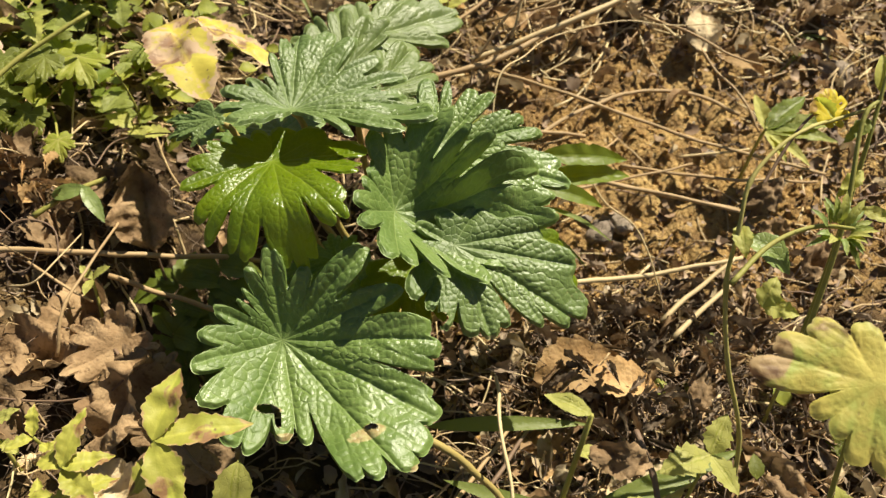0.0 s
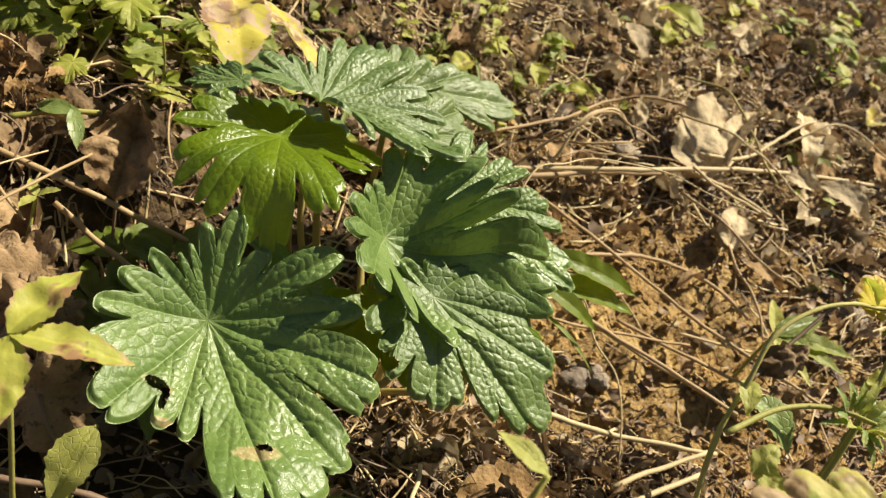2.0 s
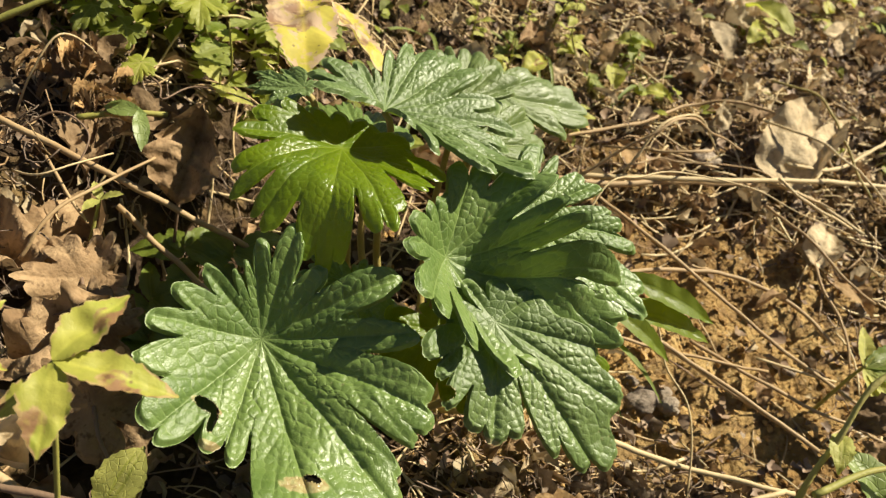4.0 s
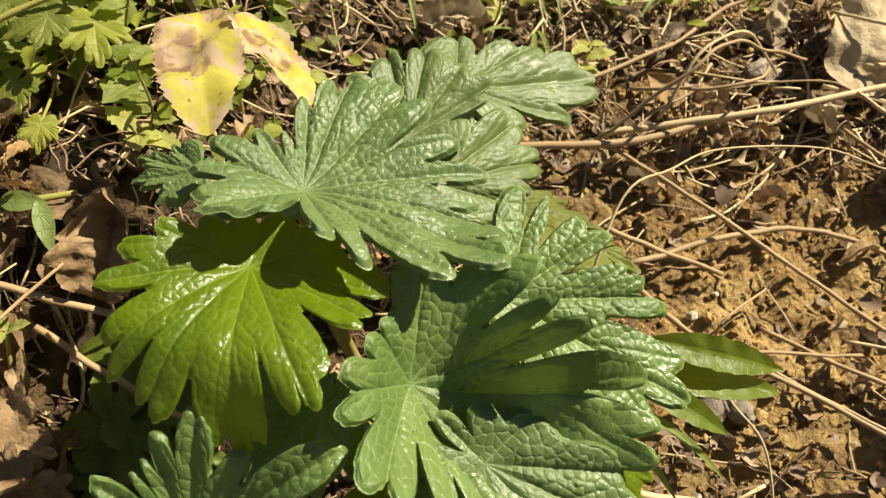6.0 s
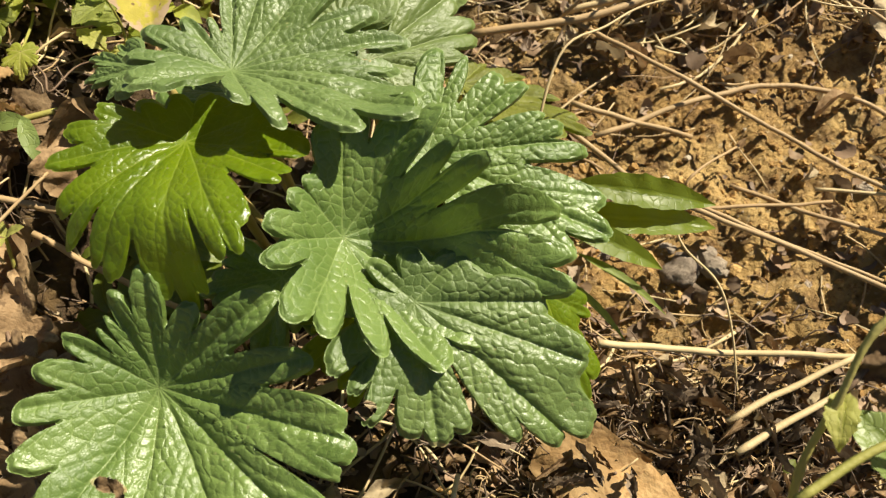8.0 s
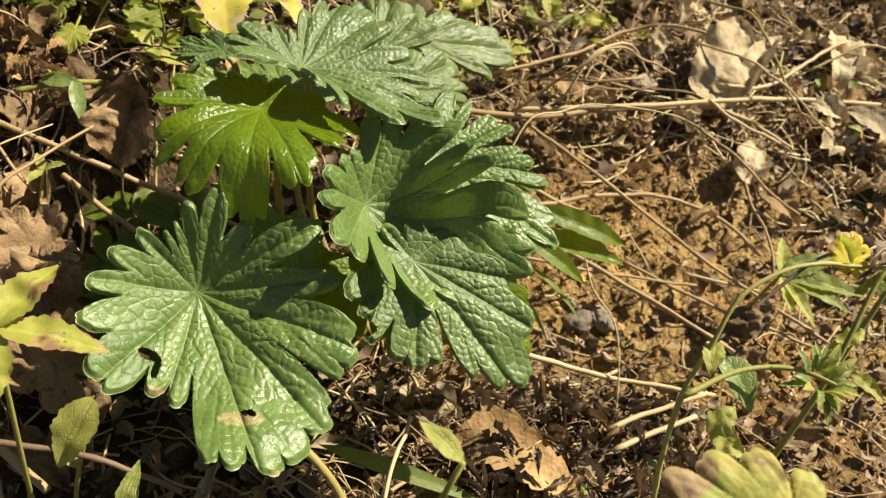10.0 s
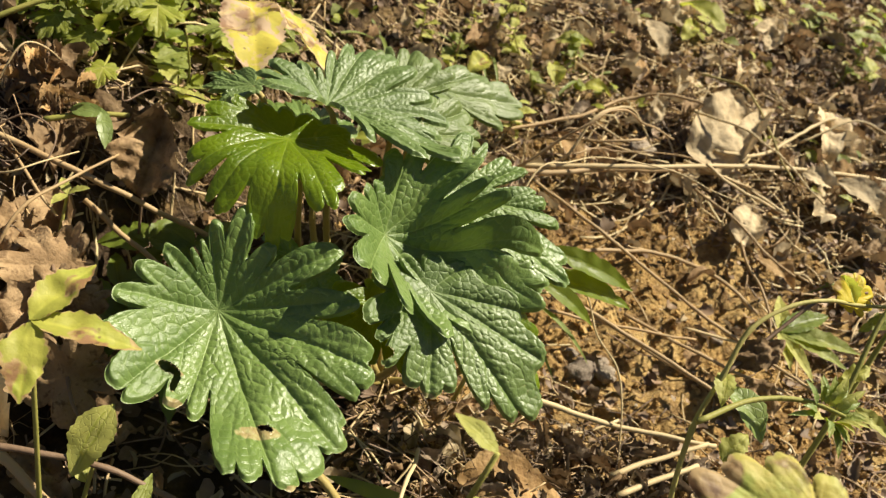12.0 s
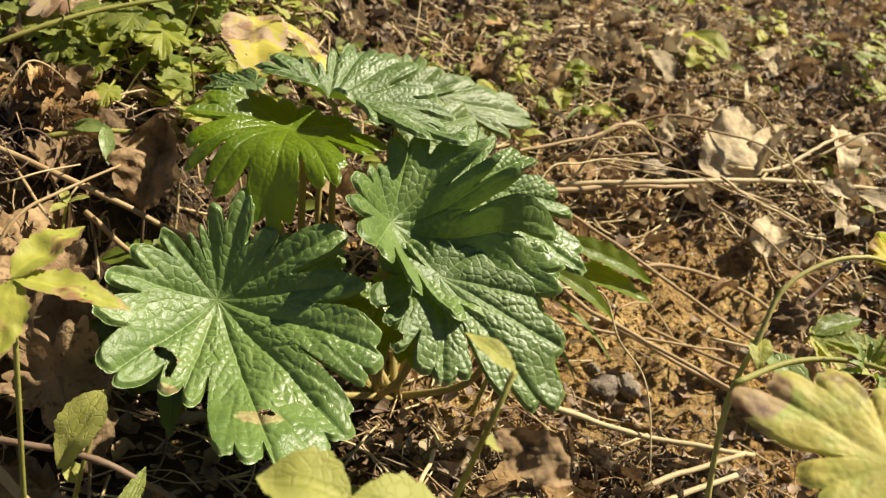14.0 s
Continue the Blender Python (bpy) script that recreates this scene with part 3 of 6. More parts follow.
LEAVES = {
    "front": dict(at=(-0.0703, 0.1805, 0.103), up=(0.06, -0.28, 0.95), material=GREEN, label="broad dark green lobed leaf, torn and holed",
                  lobes=[(4, 6.5, 13, 3.9), (18, 5.5, 21, 3.0), (43, 5.1, 24, 2.4), (67, 2.9, 21, 2.0), (97, 3.4, 29, 2.3), (121, 2.8, 25, 2.0), (134, 2.3, 20, 1.4), (144, 2.2, 18, 1.6), (163, 2.8, 20, 2.1), (187, 3.2, 20, 2.6), (210, 3.8, 21, 2.8), (229, 4.3, 20, 3.6), (253, 5.1, 14, 4.7), (261, 5.2, 13, 3.8), (277, 4.6, 7, 4.0), (289, 4.9, 8, 3.8), (301, 7.2, 21, 7.0), (307, 7.6, 20, 7.0), (316, 8.2, 16, 7.8), (323, 8.1, 11, 7.3), (335, 7.7, 3, 7.2), (341, 7.0, 4, 4.3), (348, 6.8, 6, 6.6), (355, 7.0, 8, 6.5)],
                  ribs=(358, 20, 43, 97, 124, 165, 207, 256, 284, 313, 333),
                  holes=((-0.25, -3.15, 0.46, 0.17, -4), (0.20, -3.5, 0.13, 0.36, 12), (4.05, -3.9, 0.24, 0.08, 12)), scars=((3.9, -4.2, 0.75, 0.30, 20), (0.5, -4.3, 0.45, 0.16, 10), (6.0, -5.6, 0.35, 0.22, 40))),
    "bright": dict(at=(-0.0765, 0.247, 0.147), up=(0.0, -0.25, 0.97), material=LIGHT, label="smooth yellow-green lobed leaf, shiny",
                   lobes=[(2, 4.3, 5, 2.9), (40, 2.8, -2, 2.0), (85, 2.0, -2, 1.5), (120, 1.8, 2, 1.5), (152, 2.0, 6, 1.8), (176, 2.7, 12, 2.5), (195, 3.5, 12, 3.1), (211, 4.1, 12, 2.8), (231, 4.5, 5, 4.0), (242, 5.0, 2, 3.3), (255, 4.9, 4, 4.5), (262, 5.1, 3, 3.8), (281, 5.2, -4, 4.9), (289, 5.5, -9, 5.0), (296, 5.2, -4, 3.5), (309, 5.1, 14, 4.8), (316, 5.3, 16, 4.6), (323, 4.6, 16, 2.6), (343, 4.2, 11, 3.9), (350, 4.2, 9, 3.2)],
                   ribs=(2, 40, 100, 180, 211, 238, 259, 289, 314, 347), crests=((302, 3.7, 15), (289, 3.6, 12), (274, 3.8, 10), (249, 3.5, 10), (326, 2.7, 12))),
    "folded": dict(at=(-0.0225, 0.2355, 0.1265), up=(0.25, -0.25, 0.93), material=GREEN, label="dark green lobed leaf folded upwards like a cup",
                   lobes=[(8, 7.4, 17, 4.8), (18, 6.9, 17, 3.0), (32, 4.4, 42, 3.2), (48, 3.9, 38, 2.6), (64, 4.6, 30, 4.0), (79, 4.6, 24, 3.0), (98, 4.1, 15, 3.1), (115, 3.5, 16, 2.2), (140, 2.0, 15, 1.6), (166, 1.9, 20, 1.6), (203, 2.4, 23, 1.8), (227, 2.8, 23, 1.8), (259, 3.6, 26, 3.1), (279, 3.7, 23, 2.0), (302, 4.3, 15, 3.2), (320, 5.5, 10, 4.9), (338, 6.0, 2, 5.4), (352, 6.9, 4, 6.0), (359, 7.6, 13, 6.7)],
                   ribs=(12, 38, 70, 106, 153, 215, 268, 320, 343), crests=((308, 2.2, 2), (340, 3.2, -4), (20, 3.0, 9))),
    "right": dict(at=(-0.002, 0.268, 0.136), up=(0.26, -0.29, 0.91), material=GREEN, label="dark green lobed leaf with deeply netted veins",
                  lobes=[(1, 6.3, 1, 3.5), (16, 5.6, 1, 4.4), (27, 4.8, 3, 4.0), (34, 4.2, 6, 2.2), (49, 4.2, 6, 3.6), (66, 3.9, 3, 2.2), (83, 4.0, -1, 2.6), (97, 4.1, -3, 1.4), (139, 2.3, 1, 0.9), (183, 1.4, 3, 0.8), (229, 1.8, 5, 1.0), (285, 2.2, 1, 1.6), (318, 4.8, 1, 4.3), (338, 6.0, 2, 5.5), (350, 6.8, 2, 6.0)],
                  ribs=(350, 20, 53, 90, 139, 200, 320)),
    "back": dict(at=(-0.071, 0.275, 0.153), up=(0.10, 0.0, 0.99), material=BLUISH, label="blue-green lobed leaf with a round hole",
                 lobes=[(6, 6.6, 3, 4.8), (19, 5.7, -1, 4.2), (31, 6.3, 0, 4.2), (42, 5.5, 6, 3.3), (58, 5.2, 12, 4.3), (76, 5.3, 10, 4.3), (88, 5.0, 8, 3.8), (102, 4.5, 8, 2.9), (113, 3.5, 9, 1.6), (130, 2.2, 6, 1.5), (149, 2.5, 7, 2.1), (175, 3.3, 6, 2.3), (196, 3.5, 5, 2.5), (222, 3.4, 10, 3.1), (238, 3.6, 14, 3.0), (254, 3.0, 16, 2.3), (266, 2.2, 14, 0.7), (304, 3.2, 18, 2.9), (317, 4.2, 11, 3.0), (337, 5.8, 13, 5.1), (352, 6.9, 11, 5.8)],
                 ribs=(356, 10, 31, 50, 70, 92, 110, 150, 188, 236, 308, 338), holes=((4.15, 1.75, 0.30, 0.24, 20),)),
    "low": dict(at=(0.005, 0.222, 0.118), up=(0.36, -0.45, 0.80), material=BLUISH, label="hanging green lobed leaf with brown eaten edges",
                lobes=[(12, 4.2, 8, 2.6), (45, 2.4, 4, 1.6), (110, 1.8, -3, 1.1), (150, 2.0, -5, 0.9), (190, 2.6, -4, 2.0), (230, 3.5, 6, 2.7), (244, 3.5, 7, 3.0), (258, 4.1, 9, 3.0), (278, 4.3, 5, 4.1), (291, 4.6, 5, 4.2), (304, 4.4, 7, 2.2), (318, 5.5, 7, 5.1), (327, 6.6, 7, 6.3), (334, 7.1, 8, 6.4), (350, 5.8, 11, 4.9)],
                ribs=(12, 60, 150, 240, 290, 330, 352), holes=((-1.1, -3.5, 0.42, 0.26, 30), (1.2, -4.55, 0.5, 0.10, 5)), scars=((1.1, -4.35, 1.1, 0.2, 5),)),
    "shaded": dict(at=(-0.082, 0.288, 0.128), up=(-0.15, 0.25, 0.95), material=GREEN, label="dark green lobed leaf shaded by the back leaf",
                   lobes=split_lobes([(60, 3.0, 0.8, 0, 2.0), (95, 4.2, 1.0, 0, 2.6), (122, 4.3, 1.0, 2, 2.6), (150, 4.2, 1.0, 3, 2.6), (182, 3.6, 0.9, 2, 1.6), (260, 1.0, 0.5, 0, 0.7)])),
    "far": dict(at=(-0.052, 0.325, 0.138), up=(0.09, -0.31, 0.95), material=SHEEN_GREEN, label="blue-green lobed leaf at the back of the rosette",
                lobes=[(38, 2.4, 0, 1.9), (48, 3.6, 0, 3.3), (57, 4.2, 1, 3.6), (74, 3.9, 0, 3.0), (91, 4.1, -1, 3.7), (104, 4.0, -1, 2.9), (116, 3.9, 0, 3.4), (124, 3.6, 0, 3.0), (149, 3.4, 1, 2.3), (172, 3.0, 1, 1.0), (240, 1.0, 0, 0.7), (310, 1.0, 0, 0.7)], ribs=(54, 74, 97, 119, 150, 172)),
    "farthest": dict(at=(-0.045, 0.372, 0.128), up=(0.31, -0.09, 0.95), material=SHEEN_GREEN, label="blue-green lobed leaf seen from its edge",
                lobes=[(5, 3.4, -3, 2.4), (16, 5.6, -4, 5.0), (31, 7.0, 1, 6.5), (37, 7.1, 2, 6.5), (47, 6.6, 2, 5.2), (56, 5.2, 1, 4.6), (68, 4.2, 0, 2.4), (98, 3.2, -2, 2.8), (112, 2.9, -3, 1.0), (200, 0.9, 0, 0.6), (290, 0.9, 0, 0.6)], ribs=(18, 37, 60, 105)),
    "under": dict(at=(-0.038, 0.314, 0.130), up=(0.42, -0.25, 0.87), material=SHEEN_GREEN, label="blue-green lobed leaf under the back leaf",
                lobes=[(8, 2.9, 1, 2.3), (22, 4.1, 0, 3.7), (34, 4.9, -2, 4.5), (43, 5.1, -3, 4.3), (56, 4.9, -3, 4.4), (67, 4.6, -1, 3.2), (84, 3.4, 1, 2.0), (110, 2.0, -1, 0.9), (190, 1.0, 0, 0.7), (290, 1.0, 0, 0.7)], ribs=(10, 38, 60, 84)),
    "old": dict(at=(-0.015, 0.364, 0.075), up=(0.12, 0.16, 0.98), material=WEED, label="pale yellowing lower leaf close to the soil",
                lobes=split_lobes([(-16, 6.8, 1.1, 6, 4.0), (10, 4.8, 0.9, 0, 3.2), (40, 3.7, 0.8, -3, 2.2), (72, 2.4, 0.6, -1, 0.9), (170, 0.9, 0.5, 0, 0.6), (270, 0.9, 0.5, 0, 0.6)])),
    "small": dict(at=(-0.109, 0.278, 0.146), up=(-0.22, -0.25, 0.94), material=BLUISH, label="small green lobed leaf",
                  lobes=split_lobes([(151, 1.9, 0.45, -1, 1.2), (176, 2.6, 0.5, 0, 1.5), (200, 2.5, 0.5, 1, 1.4), (232, 1.8, 0.45, -1, 0.8), (320, 0.7, 0.3, 0, 0.4), (420, 0.7, 0.3, 0, 0.4)])),
    "drooping": dict(at=(0.044, 0.245, 0.1), up=(0.54, -0.4, 0.74), material=LIGHT, label="pale yellow-green drooping lower leaf",
                     lobes=split_lobes([(-52, 4.4, 1.1, 0, 2.4), (-10, 2.2, 0.7, -1, 1.1), (50, 1.2, 0.5, -1, 0.6), (150, 0.9, 0.4, 0, 0.6), (250, 0.9, 0.4, 0, 0.6)])),
}
LEAVES["inner"] = dict(at=(-0.014, 0.232, 0.092), up=(0.05, -0.35, 0.93), material=LIGHT, label="olive green lobed leaf in the shade of the others",
                       lobes=split_lobes([(205, 2.9, 0.9, 4, 2.0), (238, 3.6, 1.0, 6, 2.3), (272, 3.8, 1.0, 3, 2.3), (308, 3.8, 1.0, 0, 2.0), (350, 3.2, 0.9, -2, 1.2), (60, 1.6, 0.8, 0, 1.0), (130, 1.6, 0.8, 0, 1.0)]))
LEAVES["nether"] = dict(at=(-0.052, 0.236, 0.090), up=(-0.10, -0.25, 0.96), material=GREEN, label="dark green lobed leaf deep inside the rosette",
                        lobes=split_lobes([(165, 3.0, 0.9, 2, 2.0), (200, 3.4, 1.0, 0, 2.2), (235, 3.6, 1.0, -4, 2.3), (272, 3.4, 1.0, -6, 2.0), (315, 2.6, 0.9, -2, 1.2), (60, 1.6, 0.8, 0, 1.0), (110, 1.6, 0.8, 0, 1.0)]))
CROWN = Vector((-0.012, 0.262, 0.012))
plant = thing("rosette_plant", "green leafy rosette plant with large lobed net-veined leaves", "plant", (0, 0, 0))
for i, (key, d) in enumerate(LEAVES.items()):
    leaf = lobed_leaf(d["at"], d["up"], d["lobes"], d["material"], plant, d["label"], d.get("holes", ()), d.get("ribs", ()), d.get("crests", ()), seed=i + 1, puff=0.45 if d["material"] is LIGHT else 1.0, scars=d.get("scars", ()), gape=0.16 if key in ("bright", "back", "right") else 0.10, size=(640, 104) if i < 4 else (540, 90) if i < 6 else (220, 40))
    top = Vector(d["at"])
    out = (top - CROWN)
    foot = CROWN + Vector((0.006 * math.cos(i * 2.1), 0.006 * math.sin(i * 2.1), -0.01))
    mid = CROWN + out * 0.55 + Vector((out.x * 0.18, out.y * 0.18, -0.018))
    near_top = top - Vector((out.x * 0.10, out.y * 0.10, 0.012))
    inv = (Matrix.Translation(d["at"]) @ frame_of(d["up"])).inverted()
    v, f = tube([foot, mid, near_top, top - Vector((0, 0, 0.0006))], 0.0022, 0.0013, 7, 7)
    mesh_object("petiole", place(v, inv), f, PETIOLE, leaf, "pale green leaf stalk")

# ---- single leaves and small plants round it ----


def leaf_part(name, parent, at, ahead, up, material, length, width, label="", **shape):
    v, f, vein, rim = blade(length, width, **shape)
    ob = mesh_object(name, v, f, material, parent, label, {"vein": vein, "rim": rim})
    ob.matrix_local = Matrix.Translation(at) @ frame_of(up, ahead)
    return ob


def stalk_part(name, parent, points, r0, r1, material, label="", **shape):
    v, f = tube(points, r0, r1, **shape)
    return mesh_object(name, v, f, material, parent, label)


def down_to_soil(p, dx=0.0, dy=0.0):
    return (p[0] + dx, p[1] + dy, ground_z(p[0] + dx, p[1] + dy) - 0.006)


# the yellow and brown leaf behind the rosette, and its fellow
turning = thing("yellowing_plant", "withering plant with two big yellow and brown leaves", "plant")
leaf_part("leaf", turning, (-0.151, 0.357, 0.147), (0.50, -0.86, -0.06), (-0.10, -0.12, 0.98), YELLOW, 0.067, 0.036, "big yellow leaf with brown dry edge", nu=64, nv=24, teeth=19, tooth=0.12, fold=0.10, arch=0.05, seed=4, wave=0.14, peak=0.40, full=0.55)
leaf_part("leaf", turning, (-0.140, 0.361, 0.143), (0.84, -0.52, -0.05), (0.30, 0.35, 0.88), YELLOW, 0.058, 0.028, "narrow yellow leaf drying brown", nu=48, nv=18, teeth=14, tooth=0.10, fold=0.30, arch=0.06, seed=9, wave=0.22, crumple=0.15, full=0.6)
stalk_part("stem", turning, [down_to_soil((-0.165, 0.40)), (-0.163, 0.396, 0.10), (-0.155, 0.375, 0.145), (-0.150, 0.362, 0.152)], 0.0016, 0.0010, PETIOLE)
stalk_part("stem", turning, [(-0.155, 0.375, 0.145), (-0.147, 0.370, 0.150), (-0.142, 0.366, 0.150)], 0.0010, 0.0008, PETIOLE)

# dim leaves low in the hollow, dark green to deepen the rosette's shade
shade_rnd = random.Random(31)
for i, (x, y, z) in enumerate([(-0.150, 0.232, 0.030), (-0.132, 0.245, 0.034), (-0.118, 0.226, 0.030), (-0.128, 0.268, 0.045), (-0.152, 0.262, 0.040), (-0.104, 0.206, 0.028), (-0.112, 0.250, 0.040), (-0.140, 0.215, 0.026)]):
    under = thing("shaded_weed", "low weed under the rosette, coloured dark green to deepen the shade", "weed", group="weeds in the hollow")
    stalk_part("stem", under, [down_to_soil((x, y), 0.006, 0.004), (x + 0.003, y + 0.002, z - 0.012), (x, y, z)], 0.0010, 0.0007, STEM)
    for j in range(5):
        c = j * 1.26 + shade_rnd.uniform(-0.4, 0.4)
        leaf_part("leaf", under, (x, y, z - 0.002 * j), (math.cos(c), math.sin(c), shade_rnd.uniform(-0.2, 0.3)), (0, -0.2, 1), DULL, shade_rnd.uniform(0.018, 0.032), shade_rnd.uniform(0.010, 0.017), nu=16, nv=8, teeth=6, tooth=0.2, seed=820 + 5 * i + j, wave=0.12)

# narrow shiny leaf and blades at the right of the rosette
strap = thing("narrow_leaf_weed", "weed with narrow glossy green leaves beside the rosette", "weed")
leaf_part("leaf", strap, (0.046, 0.281, 0.118), (0.90, 0.28, -0.34), (0.30, -0.45, 0.84), STRAP, 0.056, 0.0125, "long glossy narrow green leaf", nu=30, nv=10, teeth=7, tooth=0.12, fold=0.45, arch=0.12, wave=0.12, seed=2, peak=0.45)
leaf_part("leaf", strap, (0.046, 0.275, 0.105), (0.88, 0.33, -0.38), (0.2, -0.3, 0.93), STRAP, 0.058, 0.014, "long glossy narrow green leaf", nu=26, nv=8, teeth=6, tooth=0.12, fold=0.45, arch=0.15, wave=0.12, seed=3, peak=0.45)
leaf_part("leaf", strap, (0.046, 0.270, 0.108), (0.93, -0.02, -0.38), (0.25, -0.4, 0.88), STRAP, 0.040, 0.010, "narrow yellow-green leaf", nu=24, nv=8, teeth=5, tooth=0.12, fold=0.45, arch=0.15, seed=7, peak=0.45)
leaf_part("leaf", strap, (0.052, 0.268, 0.095), (0.86, -0.18, -0.5), (0.4, 0.0, 0.9), GRASS, 0.042, 0.004, nu=20, nv=4, teeth=0, fold=0.5, arch=0.1, seed=5)
leaf_part("leaf", strap, (0.050, 0.262, 0.085), (0.70, -0.25, -0.66), (0.6, 0.0, 0.8), GRASS, 0.036, 0.004, nu=20, nv=4, teeth=0, fold=0.5, arch=0.06, seed=6)
stalk_part("stem", strap, [down_to_soil((0.035, 0.27)), (0.040, 0.272, 0.06), (0.046, 0.276, 0.108), (0.047, 0.281, 0.118)], 0.0014, 0.0009, STEM)


def sprig(name, label, foot, top, leaves, material, group="", stem=STEM, seed=0, teeth=7, tooth=0.22, r=0.0012, crumple=0.0):
    """A small upright plant: a stem, and leaves given by height share, compass angle, pitch, length and width (cm)."""
    ob = thing(name, label, "weed", group=group)
    a, b = Vector(foot), Vector(top)
    bend = a.lerp(b, 0.5) + Vector((0.004 * math.sin(seed * 2.0), 0.004 * math.cos(seed * 3.0), 0))
    pts = [a, bend, b]
    v, f = tube(pts, r, r * 0.6, 6, 7)
    mesh_object("stem", v, f, stem, ob)
    for i, (share, compass, pitch, length, width) in enumerate(leaves):
        at = a.lerp(bend, share * 2) if share < 0.5 else bend.lerp(b, share * 2 - 1)
        c, p = math.radians(compass), math.radians(pitch)
        ahead = Vector((math.cos(c) * math.cos(p), math.sin(c) * math.cos(p), math.sin(p)))
        up = Vector((-math.cos(c) * math.sin(p), -math.sin(c) * math.sin(p), math.cos(p)))
        leaf_part("leaf", ob, at, ahead, up, material, length * 0.01, width * 0.01, nu=22, nv=10, teeth=teeth, tooth=tooth, fold=0.22, arch=0.10, seed=seed * 7 + i, wave=0.10, crumple=crumple)
    return ob


# yellow three-leaved seedlings in the left foreground
sprig("yellow_seedling", "yellow-green seedling with three spotted leaves", down_to_soil((-0.098, 0.100)), (-0.095, 0.110, 0.151),
      [(1.0, 78, 15, 2.5, 1.45), (1.0, 14, -4, 3.2, 1.25), (1.0, -62, -25, 2.4, 1.45), (0.95, -125, -20, 1.6, 1.0)], YELLOW_GREEN, "yellow seedlings", seed=1, teeth=8, tooth=0.20, crumple=0.12)
sprig("yellow_seedling", "yellow-green seedling with spotted leaves", down_to_soil((-0.140, 0.096)), (-0.136, 0.112, 0.125),
      [(1.0, 75, 20, 2.2, 1.1), (1.0, 20, -10, 1.8, 1.0), (1.0, -40, -25, 1.8, 1.1), (1.0, 150, -20, 1.5, 1.0), (0.9, -100, -25, 1.7, 1.1), (0.85, 30, -20, 1.6, 1.0)], YELLOW_GREEN, "yellow seedlings", seed=2, teeth=7, tooth=0.24, crumple=0.2)
sprig("green_seedling", "small light green toothed seedling leaf", down_to_soil((-0.092, 0.112)), (-0.081, 0.127, 0.098),
      [(1.0, -100, -42, 2.8, 1.7), (0.6, 150, 10, 1.2, 0.7)], LIME, "green seedlings", seed=3, teeth=9, tooth=0.16)
sprig("green_seedling", "small light green toothed seedling", down_to_soil((-0.060, 0.098)), (-0.058, 0.100, 0.070),
      [(1.0, 100, 20, 2.2, 0.8), (0.8, 20, 10, 1.6, 0.8)], WEED, "green seedlings", seed=4, teeth=7, tooth=0.15)
sprig("green_seedling", "small toothed green seedling near the soil", down_to_soil((0.118, 0.140)), (0.120, 0.146, 0.062),
      [(1.0, 60, 30, 2.0, 1.4), (1.0, 200, 5, 2.6, 1.7), (1.0, -60, -10, 2.0, 1.2)], LIME, "green seedlings", seed=5, teeth=6, tooth=0.3)
sprig("green_seedling", "small yellow-green toothed seedling", down_to_soil((0.150, 0.085)), (0.150, 0.098, 0.100),
      [(1.0, 110, 40, 1.8, 1.2), (1.0, 10, 10, 1.8, 1.0), (1.0, 230, 0, 2.0, 1.1)], LIME, "green seedlings", seed=6, teeth=6, tooth=0.3)
sprig("green_seedling", "small yellow-green toothed seedling", down_to_soil((-0.186, 0.218)), (-0.180, 0.236, 0.075),
      [(1.0, 20, 30, 1.2, 0.7), (1.0, 140, 20, 1.0, 0.6), (1.0, -90, 10, 1.2, 0.6)], LIME, "green seedlings", seed=7, teeth=5, tooth=0.3)

sprig("yellow_seedling", "pale yellow-green seedling with broad soft leaves", down_to_soil((0.017, 0.044)), (0.019, 0.066, 0.176),
      [(1.0, 5, -8, 2.4, 1.8), (1.0, 185, -5, 1.9, 1.6), (1.0, -60, -25, 2.0, 1.5)], LIME, "yellow seedlings", seed=18, teeth=6, tooth=0.16)
sprig("green_seedling", "pale green seedling with a rounded leaf", down_to_soil((0.044, 0.050)), (0.046, 0.073, 0.176),
      [(1.0, 20, -10, 1.8, 1.2), (1.0, 200, -15, 1.2, 1.0)], LIME, "green seedlings", seed=19, teeth=5, tooth=0.14)
sprig("green_seedling", "small green seedling with narrow leaves", down_to_soil((0.000, 0.040)), (0.006, 0.052, 0.168),
      [(1.0, 30, 5, 1.6, 0.8), (1.0, 190, -5, 1.4, 0.7)], LIME, "green seedlings", seed=20, teeth=5, tooth=0.14)

for i, (x, y, z) in enumerate([(-0.196, 0.150, 0.075), (-0.172, 0.142, 0.082), (-0.182, 0.105, 0.074), (-0.160, 0.112, 0.090), (-0.208, 0.128, 0.070)]):
    sprig("yellow_seedling", "tiny crinkled yellow-green weed among the litter", (x, y - 0.006, ground_z(x, y) - 0.008), (x, y, z + 0.006),
          [(1.0, 70 * i + 30, 20, 1.4, 0.8), (1.0, 70 * i + 150, 10, 1.2, 0.8), (0.9, 70 * i + 260, 0, 1.3, 0.7), (0.8, 70 * i + 330, -10, 1.1, 0.7)], (LIME, YELLOW_GREEN)[i % 2], "yellow seedlings", seed=60 + i, teeth=5, tooth=0.3, crumple=0.2)

